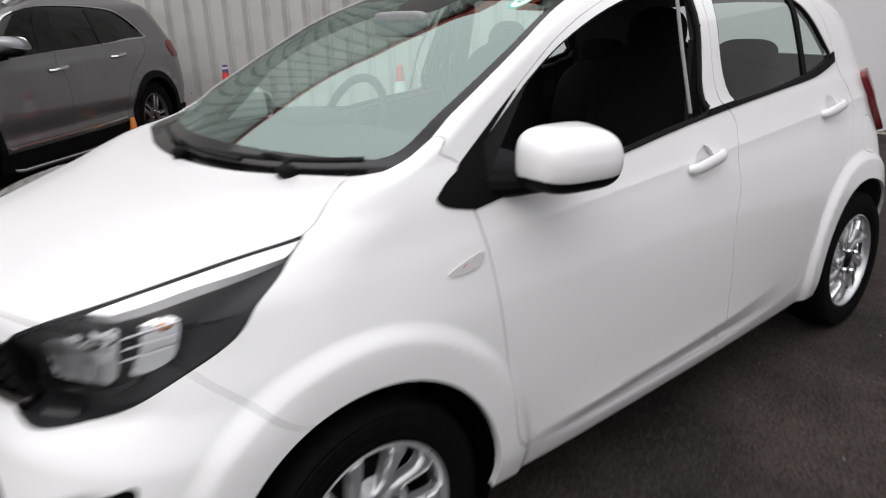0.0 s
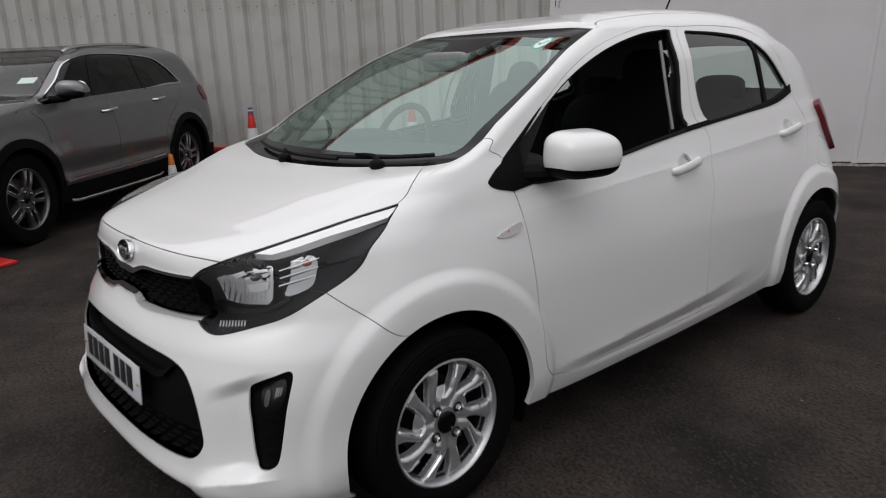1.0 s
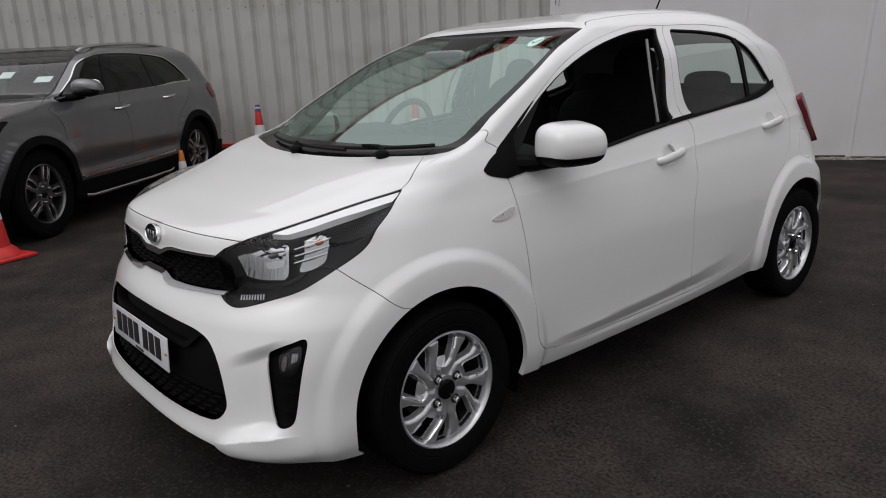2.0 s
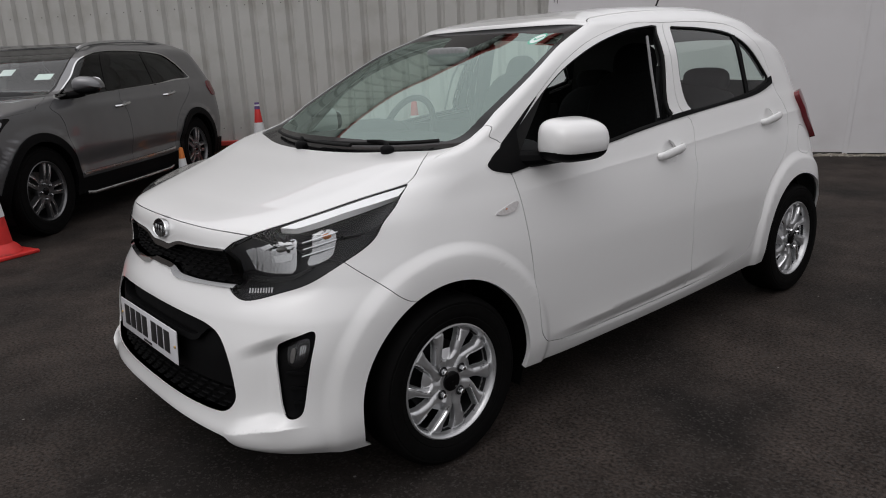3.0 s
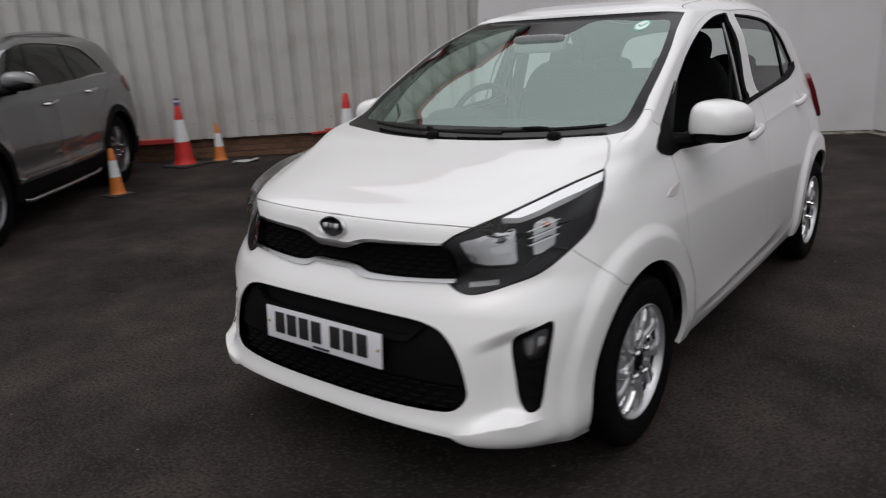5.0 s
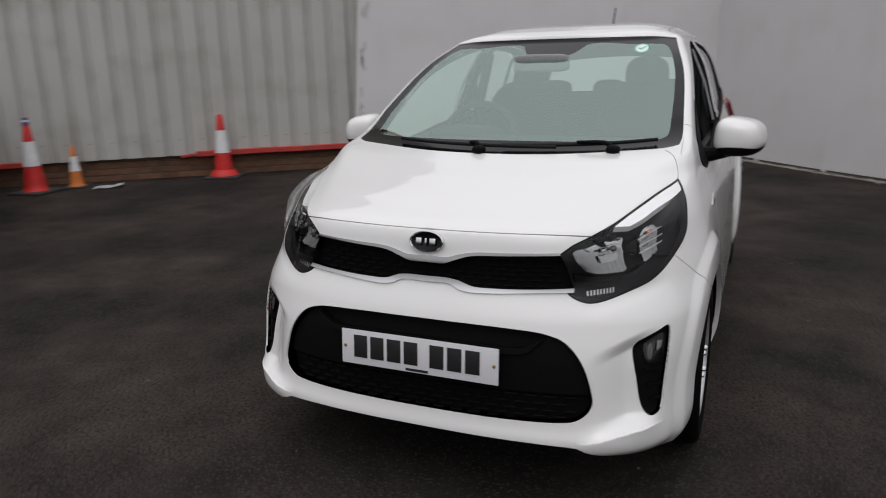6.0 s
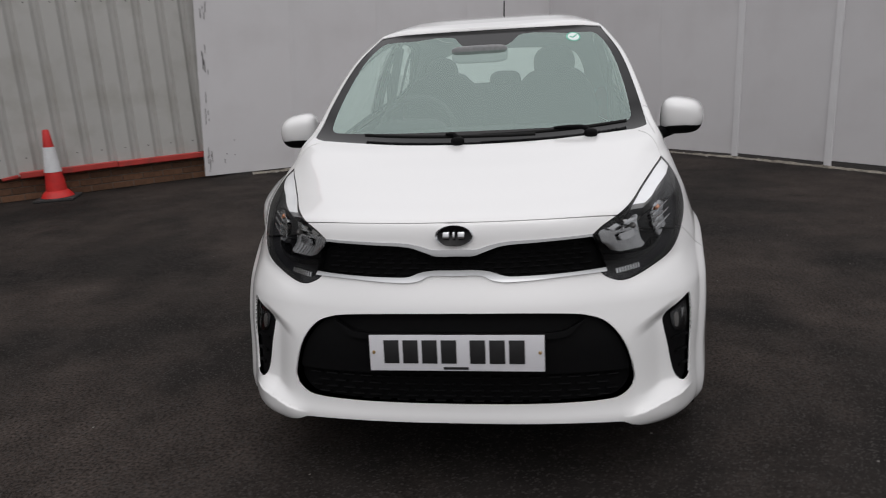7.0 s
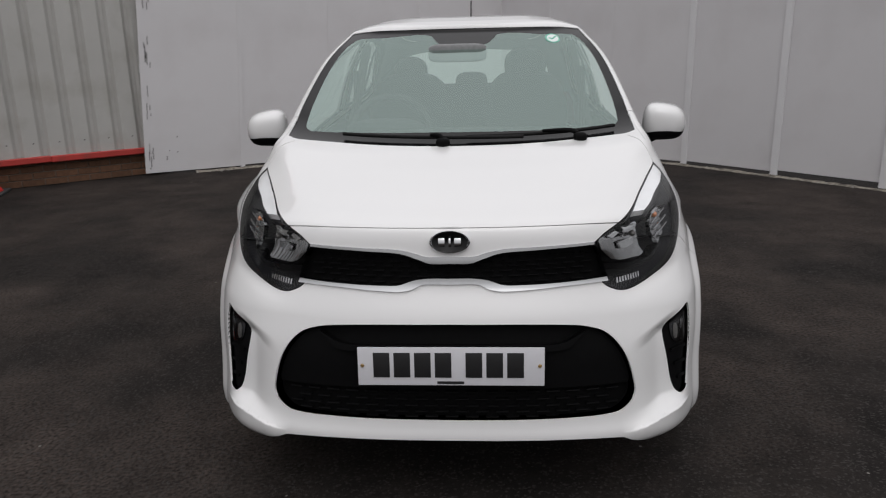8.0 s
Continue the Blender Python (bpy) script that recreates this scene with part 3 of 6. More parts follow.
def build_headlamp(s, car, side, edge):
    def far(u, v):
        # how far clear of the edge
        p = np.stack([u * 1.2, v * 0.12], -1)
        a = edge * (1.2, 0.12)
        d = np.roll(a, -1, 0) - a
        t = np.clip(((p[:, None] - a) * d).sum(-1) / np.maximum((d * d).sum(-1), 1e-12), 0, 1)
        return np.linalg.norm(p[:, None] - a - t[..., None] * d, axis=-1).min(1)

    def bulge(u, v):
        return 0.002 + 0.021 * soft(far(u, v) / 0.12 + 0.06) * soft((v - 4.6) / 2.2)

    def sink(u, v):
        return -0.024 - 0.085 * soft(far(u, v) / 0.075) * soft((8.2 - v) / 1.2)

    case = s.emit("headlight", "headlamp", HOUSING, car, side, off=sink, rim=-0.020, label="headlamp with dark housing and clear lens")
    drl = curve([(0.476, 7.30), (0.522, 7.70), (0.576, 8.06), (0.646, 8.46), (0.746, 8.80)], 5) + curve([(0.768, 8.32), (0.70, 7.99), (0.633, 7.73), (0.585, 7.47), (0.534, 7.26)], 5)
    s.patch(drl, "light_guide", LAMP_WHITE, case, side, -0.005, 0.02)
    # main reflector: a ribbed bowl set deep behind the lens
    def bowl(u, v):
        inner = np.clip(1 - ((u - 0.455) / 0.115) ** 2 - ((v - 6.25) / 1.0) ** 2, 0, 1)
        return -0.050 - 0.040 * inner + 0.010 * np.abs(np.sin(u * 190)) * (v < 6.55)

    plate = curve([(0.352, 6.30), (0.40, 6.66), (0.455, 6.98)], 4) + [(0.535, 7.14), (0.545, 6.6)] + curve([(0.548, 6.3), (0.545, 5.72)], 4) + [(0.53, 5.56), (0.43, 5.44), (0.385, 5.54), (0.362, 5.95)]
    s.patch(plate, "reflector", REFLECTOR, case, side, bowl, 0.012, fine=0.0035)
    for bit, deep in (([(0.47, 6.92), (0.515, 7.0), (0.53, 6.72), (0.48, 6.66)], -0.058), ([(0.455, 6.46), (0.495, 6.56), (0.53, 6.62), (0.53, 6.52), (0.495, 6.45), (0.455, 6.37)], -0.050), ([(0.45, 6.18), (0.49, 6.27), (0.53, 6.32), (0.525, 6.08), (0.49, 5.98), (0.455, 5.92)], -0.066), ([(0.40, 6.50), (0.44, 6.74), (0.455, 6.60), (0.42, 6.36)], -0.060)):
        s.patch(bit, "reflector_facet", FACET, case, side, deep, 0.008, fine=0.005)
    # bridge below the reflector
    s.patch(curve([(0.345, 5.42), (0.43, 5.36), (0.53, 5.46), (0.62, 5.86)], 4) + curve([(0.61, 5.68), (0.53, 5.28), (0.43, 5.14), (0.342, 5.18)], 4), "lamp_bridge", GLOSS_BLACK, case, side, -0.030, 0.04)
    turn = curve([(0.604, 7.17), (0.645, 7.28), (0.680, 7.07), (0.690, 6.48), (0.680, 6.14), (0.600, 5.88), (0.610, 6.46)], 4, True)
    s.patch(turn, "turn_reflector", REFLECTOR, case, side, lambda u, v: -0.030 - 0.022 * np.clip(1 - ((u - 0.645) / 0.06) ** 2 - ((v - 6.5) / 0.8) ** 2, 0, 1) + 0.007 * np.abs(np.sin(v * 14)) * np.abs(np.sin(u * 150)), 0.015, fine=0.003)
    for k in range(9):
        u0 = 0.376 + 0.0105 * k
        v0 = 4.79 + 0.010 * k
        s.patch([(u0, v0), (u0 + 0.006, v0 + 0.005), (u0 + 0.006, v0 + 0.135), (u0, v0 + 0.13)], "lamp_rib", FACET, case, side, -0.022, 0.006)
    for u0, v0, u1, v1 in ((0.575, 6.66, 0.687, 7.04), (0.580, 6.42, 0.692, 6.72), (0.578, 6.18, 0.690, 6.46)):
        s.patch([(u0, v0), (u1, v1), (u1, v1 + 0.045), (u0, v0 + 0.045)], "lamp_bar", SATIN, case, side, -0.018, 0.005)
    for cu, cv, mat in ((0.495, 6.48, STEEL_DARK), (0.655, 6.95, AMBER)):
        p = s.place(np.array([cu]), np.array([cv]), -0.042)[0]
        part("bulb", egg((p[0] * side, p[1], p[2]), (0.020, 0.034, 0.018), 2.0, 14), mat, case)
    s.emit("headlight", "lens", CLEAR_LENS, case, side, off=bulge, rim=0).visible_shadow = False


def build_fog(s, car, side):
    case = s.emit("fog", "fog_lamp_bezel", TRIM, car, side, off=-0.016, rim=-0.014, label="black fog lamp recess")
    ring = curve([(0.588, 3.60), (0.630, 3.70), (0.668, 3.72), (0.679, 3.36), (0.664, 3.12), (0.608, 3.10), (0.588, 3.32)], 4, True)
    s.patch(ring, "fog_reflector", FOG_BOWL, case, side, lambda u, v: -0.011 - 0.004 * ridge(u - 0.637, 0.03) * ridge(v - 3.40, 0.2), 0.008, fine=0.004)
    # Glints in the dark bowl, put in as a grey oval and bright strips.
    s.patch(curve([(0.600, 3.36), (0.606, 3.52), (0.618, 3.50), (0.622, 3.34), (0.616, 3.18), (0.604, 3.20)], 4, True), "fog_bulb_shield", STEEL_DARK, case, side, -0.0095, 0.003)
    for k in range(3):
        u0 = 0.640 + 0.0085 * k
        s.patch([(u0, 3.36 + 0.02 * k), (u0 + 0.006, 3.365 + 0.02 * k), (u0 + 0.006, 3.575), (u0, 3.565)], "fog_facet", FACET, case, side, -0.0095, 0.003)
    s.patch(ring, "fog_lens", CLEAR_LENS, case, side, -0.004, 0).visible_shadow = False
    for v in (2.90, 2.60, 2.32):
        s.patch([(0.588 + (2.90 - v) * 0.06, v), (0.635, v + 0.03), (0.676, v + 0.02), (0.676, v + 0.08), (0.635, v + 0.09), (0.588 + (2.90 - v) * 0.06, v + 0.06)], "fin", TRIM, case, side, -0.008, 0.008)


def build_mirror(car, side):
    x = 0.828 * side
    mirror = part("door_mirror", tube([(0.69 * side, 0.42, 0.950), (0.735 * side, 0.47, 0.950), (0.79 * side, 0.53, 0.958)], 0.021, 10, taper=(1.6, 1.3, 1.2)), TRIM, car, "white door mirror on a black arm")
    tip = Matrix.Rotation(radians(-13 * side), 3, "Z") @ Matrix.Rotation(radians(2 * side), 3, "Y")

    def shape(size, lift):
        # the shell narrows and droops towards its outer end
        bm = egg((0, 0, 0), size, 3.6, 48)
        for q in bm.verts:
            far = q.co.x * side / size[0] + 0.5
            q.co.z -= (0.022 * far**2) * (q.co.z > 0) - 0.012 * far * (q.co.z < 0)
            q.co.y += 0.020 * far**2
            q.co.x *= 1 - 0.10 * max(0.0, q.co.z / size[2] + 0.2)
        bmesh.ops.transform(bm, matrix=Matrix.Translation((x, 0.536, lift)) @ tip.to_4x4(), verts=bm.verts)
        return bm

    cap = shape((0.174, 0.214, 0.150), 1.014)
    bmesh.ops.bisect_plane(cap, geom=cap.verts[:] + cap.edges[:] + cap.faces[:], plane_co=(x, 0, 0.962), plane_no=(-0.06 * side, 0, 1), clear_inner=True)
    bmesh.ops.delete(cap, geom=[q for q in cap.faces if q.calc_center_median().y > 0.630], context="FACES")
    part("cap", cap, PAINT, mirror)
    part("housing", shape((0.168, 0.210, 0.148), 1.006), TRIM, mirror)
    part("mirror_glass", egg((x + 0.012 * side, 0.643, 1.010), (0.138, 0.012, 0.100), 3.0, 24, tip), CHROME, mirror)


def build_handle(s, car, door, side, y, z):
    """A bowed pull handle over a round finger cup."""
    (u0, v0), = on_side(s, [(y, z)])
    x = float(s.place(np.array([u0]), np.array([v0]))[0, 0])
    ring = on_side(s, [(y + 0.0505 * math.cos(a), z - 0.001 + 0.0485 * math.sin(a)) for a in np.linspace(0, 2 * math.pi, 30, endpoint=False)])
    du, dv = max(q[0] for q in ring) - u0, max(q[1] for q in ring) - v0
    s.patch(ring, "handle_cup", PAINT, door, side, lambda u, v: -0.001 - 0.020 * np.clip(1 - ((u - u0) / du) ** 2 - ((v - v0) / dv) ** 2, 0, 1) ** 0.8, 0.0, fine=0.004)
    path = [(x + 0.004, y - 0.086, z - 0.012), (x + 0.032, y - 0.066, z - 0.009), (x + 0.038, y, z), (x + 0.032, y + 0.066, z + 0.009), (x + 0.004, y + 0.086, z + 0.012)]
    bm = tube([(q[0] * side, q[1], q[2]) for q in curve3(path)], 0.0165, 12, taper=[0.85 + 0.30 * math.sin(math.pi * t) for t in np.linspace(0, 1, 17)])
    for vert in bm.verts:
        vert.co.x = side * (x + 0.6 * (side * vert.co.x - x))
    part("door_handle", bm, PAINT, door)


def curve3(points, n=4):
    p = [Vector(q) for q in points]
    out = []
    for i in range(len(p) - 1):
        a, b, c, d = p[max(i - 1, 0)], p[i], p[i + 1], p[min(i + 2, len(p) - 1)]
        for k in range(n):
            t = k / n
            out.append(0.5 * ((2 * b) + (c - a) * t + (2 * a - 5 * b + 4 * c - d) * t * t + (3 * b - a - 3 * c + d) * t**3))
    return out + [p[-1]]


def dashes(s, spots, off, size, mat, name, parent, label=""):
    """Short raised bars set into a grille, on both halves."""
    bm = bmesh.new()
    for u, v, w in spots:
        p = s.place(np.array([u]), np.array([v]), off)[0]
        n = s.normal(np.array([u]), np.array([v]))[0]
        for side in (1, -1):
            a = math.atan2(n[0] * side, -n[1])
            box(bm, p[0] * side, p[1], p[2], w, size[1], size[2], 0.0015, Matrix.Rotation(a, 4, "Z"), 1)
            if p[0] < 0.02:
                break
    return part(name, bm, mat, parent, label)


def u_at(s, x, v):
    """The u on row v of the nose at that distance from the middle."""
    us = np.linspace(0, 0.95, 400)
    return float(np.interp(x, s.raw(us, np.full(400, v))[:, 0], us))


def build_grille_bars(s, grille, intake):
    spots = []
    for r, v in enumerate((5.0, 5.2, 5.4, 5.6, 5.8, 6.0, 6.2)):
        for k in range(9):
            x = (k + 0.5 * (r % 2)) * 0.052
            top = 5.8 if x < 0.08 else 6.2
            low = 5.2 if x < 0.08 else 5.0
            if x < 0.40 and low <= v <= top:
                spots.append((u_at(s, x, v), v, 0.036))
    dashes(s, spots, -0.024, (0.036, 0.010, 0.004), TRIM, "mesh_bar", grille)
    spots = []
    for r, v in enumerate((1.82, 1.97, 2.12, 2.27, 2.42)):
        for k in range(10):
            x = (k + 0.5 * (r % 2)) * 0.058
            if x < 0.47 - 0.10 * (r == 0):
                spots.append((u_at(s, x, v), v, 0.038))
    dashes(s, spots, -0.030, (0.038, 0.014, 0.004), TRIM, "mesh_bar", intake)
    panel = curve([(0, 3.46), (0.2, 3.46), (0.24, 3.62), (0.27, 3.74), (0.31, 3.62), (0.345, 3.3), (0.37, 2.88), (0.378, 2.55), (0.372, 2.5)], 5) + [(0, 2.5)]
    s.patch(panel, "plate_panel", TRIM, intake, 0, -0.022, 0.02)
    s.patch(curve([(0, 3.46), (0.1, 3.46), (0.2, 3.46), (0.235, 3.6), (0.26, 3.7)], 5) + curve([(0.24, 3.55), (0.21, 3.34), (0.1, 3.30), (0, 3.30)], 5), "ledge", TRIM, intake, 0, -0.006, 0.02)


def build_plate(car):
    tilt = pose(0, -0.684, 0.4635, -4)
    plate = part("number_plate", rounded(0, 0, 0, 0.52, 0.004, 0.111, 0.0018), PLATE, car, "white front number plate with dark blank bars", m=tilt)
    for k in range(7):
        x = -0.193 + 0.0575 * k + (0.028 if k > 3 else 0)
        part("character_bar", rounded(x, -0.0032, 0.004, 0.046, 0.0016, 0.072, 0.0007), PRINT, plate)
    part("dealer_bar", rounded(0, -0.003, -0.047, 0.075, 0.0012, 0.008, 0.0005), PRINT, plate)
    for x in (-0.247, 0.247):
        part("screw", turned([(-0.006, 0.0001), (-0.006, 0.004), (-0.002, 0.0055)], 12, "y", centre=(x, 0, 0.002)), BRASS, plate)
    part("plate_bracket", rounded(0, -0.672, 0.458, 0.44, 0.02, 0.09, 0.004), TRIM, car)
    badge = part("badge", turned([(0.0, 0.0001), (-0.006, 0.045), (-0.007, 0.050), (0.004, 0.055)], 40, "y"), GLOSS_BLACK, car, "oval black badge with a chrome rim", m=pose(0, -0.588, 0.796, -14) @ Matrix.Diagonal((1.0, 1.0, 0.56, 1)))
    part("badge_rim", turned([(-0.007, 0.0505), (-0.010, 0.0535), (-0.007, 0.0565), (0.004, 0.057)], 40, "y"), CHROME, badge)
    for x, w in ((-0.023, 0.018), (0.0, 0.006), (0.022, 0.019)):
        part("badge_bar", rounded(x, -0.0095, 0, w, 0.004, 0.036, 0.001), CHROME, badge)


def build_wipers(s, car):
    part("cowl", rounded(0, 0.12, 0.955, 1.12, 0.18, 0.03, 0.01), TRIM, car, "black plastic cowl under the windscreen")
    def on_screen(x, v, off):
        q = s.place(np.array([u_at(s, abs(x), v)]), np.array([v]), off)[0]
        return (math.copysign(q[0], x) if x else 0.0, q[1], q[2])

    for foot, far, near, v0, v1 in ((-0.05, -0.42, 0.23, 10.15, 10.10), (0.43, 0.03, 0.565, 10.13, 10.15)):
        wiper = part("wiper", tube(curve3([on_screen(foot, 10.04, 0.010), on_screen(foot * 0.75 + (far + near) * 0.125, 10.09, 0.026), on_screen((far + near) / 2, (v0 + v1) / 2, 0.022)]), 0.008, 8, taper=[1.4 - 0.8 * k / 8 for k in range(9)]), TRIM, car, "black wiper arm and blade")
        part("pivot", egg(on_screen(foot, 10.04, 0.008), (0.05, 0.045, 0.035), 2.4, 16), TRIM, wiper)
        part("blade", tube([on_screen(far + (near - far) * t, v0 + (v1 - v0) * t, 0.012) for t in np.linspace(0, 1, 9)], 0.0065, 8), SEAL, wiper)


def build_sticker(s, car):
    ring = lambda r: [(0.309 + 0.058 * r * math.cos(a), 11.73 + 0.115 * r * math.sin(a)) for a in np.linspace(0, 2 * math.pi, 28, endpoint=False)]  # noqa: E731
    sticker = s.patch(ring(1.0), "windscreen_sticker", STICKER_GREEN, car, 1, -0.0035, 0.0, "small round green and white windscreen sticker", 0.006)
    s.patch(ring(0.80), "sticker_disc", STICKER_WHITE, sticker, 1, -0.0030, 0.0, "", 0.006)
    s.patch([(0.275, 11.73), (0.30, 11.69), (0.345, 11.76), (0.336, 11.78), (0.30, 11.725), (0.283, 11.75)], "sticker_tick", STICKER_GREEN, sticker, 1, -0.0025, 0.0, "", 0.006)


def build_cabin(car):
    dash = part("dashboard", rounded(0, 0.46, 0.86, 1.22, 0.42, 0.26, 0.07, segments=4), DASH, car, "dark grey dashboard")
    part("dash_top", egg((0, 0.40, 0.955), (1.24, 0.56, 0.09), 3.0, 32), DASH, dash)
    part("instrument_hood", egg((-0.33, 0.56, 0.985), (0.34, 0.20, 0.11), 2.6, 24), DASH, dash)
    lean = Matrix.Rotation(radians(-24), 4, "X")
    wheel = part("steering_wheel", turned([(0.0 + 0.015 * math.cos(a), 0.178 + 0.015 * math.sin(a)) for a in np.linspace(0, 2 * math.pi, 10, endpoint=False)], 40, "y", close=True), DASH, car, "black three-spoke steering wheel", m=pose(-0.33, 0.73, 0.955, -24))
    part("hub", egg((0, -0.01, -0.01), (0.17, 0.07, 0.14), 2.5, 20), DASH, wheel)
    for a in (0, 180, 270):
        c, sn = math.cos(radians(a)), math.sin(radians(a))
        part("spoke", tube([(0.05 * c, 0, 0.05 * sn), (0.17 * c, 0, 0.17 * sn)], 0.014, 8), DASH, wheel)
    for x in (0.31, -0.31):
        back = 0.25 if x > 0 else 0.12
        seat = part("front_seat", egg((x, 1.02 + back, 0.60), (0.48, 0.52, 0.20), 3.0, 24), CLOTH, car, "dark cloth front seat")
        part("seat_back", egg((x, 1.30 + back, 0.89), (0.46, 0.15, 0.64), 3.0, 26, Matrix.Rotation(radians(-14), 3, "X")), CLOTH, seat)
        part("headrest", egg((x, 1.38 + back, 1.225 if x > 0 else 1.19), (0.23 if x > 0 else 0.185, 0.11, 0.19), 2.5, 24, Matrix.Rotation(radians(-10), 3, "X")), CLOTH, seat)
        for d in (-0.05, 0.05):
            part("headrest_post", tube([(x + d, 1.340 + back, 1.08), (x + d, 1.365 + back, 1.17)], 0.008, 8), SATIN, seat)
    bench = part("rear_seat", egg((0, 1.85, 0.58), (1.20, 0.48, 0.20), 3.6, 28), CLOTH, car, "dark cloth rear bench")
    part("seat_back", egg((0, 2.12, 0.83), (1.18, 0.16, 0.56), 4.0, 32, Matrix.Rotation(radians(-16), 3, "X")), CLOTH, bench)
    for x in (-0.36, 0.0, 0.36):
        part("headrest", egg((x, 2.19, 1.115), (0.25 if x else 0.2, 0.10, 0.13), 3.0, 20), CLOTH, bench)
    part("door_trim", rounded(0.68, 0.98, 0.72, 0.03, 1.0, 0.48, 0.012), DASH, car, "dark door trim panel")
    part("door_trim", rounded(-0.68, 0.98, 0.72, 0.03, 1.0, 0.48, 0.012), DASH, car, "dark door trim panel")
    part("door_trim", rounded(0.67, 1.85, 0.74, 0.03, 0.7, 0.48, 0.012), DASH, car, "dark door trim panel")
    part("door_trim", rounded(-0.67, 1.85, 0.74, 0.03, 0.7, 0.48, 0.012), DASH, car, "dark door trim panel")
    part("firewall", rounded(0, 0.22, 0.60, 1.25, 0.04, 0.68, 0.01), TRIM, car)
    part("carpet", rounded(0, 1.45, 0.255, 1.32, 2.4, 0.04, 0.01), CLOTH, car)
    part("load_cover", rounded(0, 2.42, 0.93, 1.12, 0.42, 0.02, 0.008), DASH, car)
    # Mid-grey, with the screen's reflection over the mirror put into its colour.
    glass = part("rear_view_mirror", egg((-0.025, 0.74, 1.300), (0.255, 0.035, 0.078), 5.0, 24), CHANNEL, car, "interior rear-view mirror")
    for side in (1, -1):
        part("pillar_trim", rounded(0.60 * side, 1.49, 1.10, 0.04, 0.08, 0.52, 0.015, Matrix.Rotation(radians(-14 * side), 4, "Y")), LINING, car)
        part("seat_belt", tube([(0.595 * side, 1.40, 1.22), (0.60 * side, 1.40, 0.95), (0.63 * side, 1.38, 0.62)], 0.014, 6), DASH, car)


def spoke_strip(w, r0, r1, angle, half, edges, steps=14):
    """A ribbon out along a bent line: edges are (share of the half width, distance along the axle)."""
    bm = bmesh.new()
    rows = []
    for j in range(steps):
        t = j / (steps - 1)
        r = r0 + (r1 - r0) * t
        a, h = angle(t), (half[0] + (half[1] - half[0]) * t + 0.008 * max(0.0, t - 0.85) / 0.15) / r
        out = w * (0.74 + 0.06 * math.sin(math.pi * min(1.0, t * 1.05)))
        rows.append([bm.verts.new((out + x, r * math.cos(a + e * h), r * math.sin(a + e * h))) for e, x in edges])
    for p, q in zip(rows, rows[1:]):
        for j in range(len(p) - 1):
            bm.faces.new((p[j], p[j + 1], q[j + 1], q[j]))
    return bm


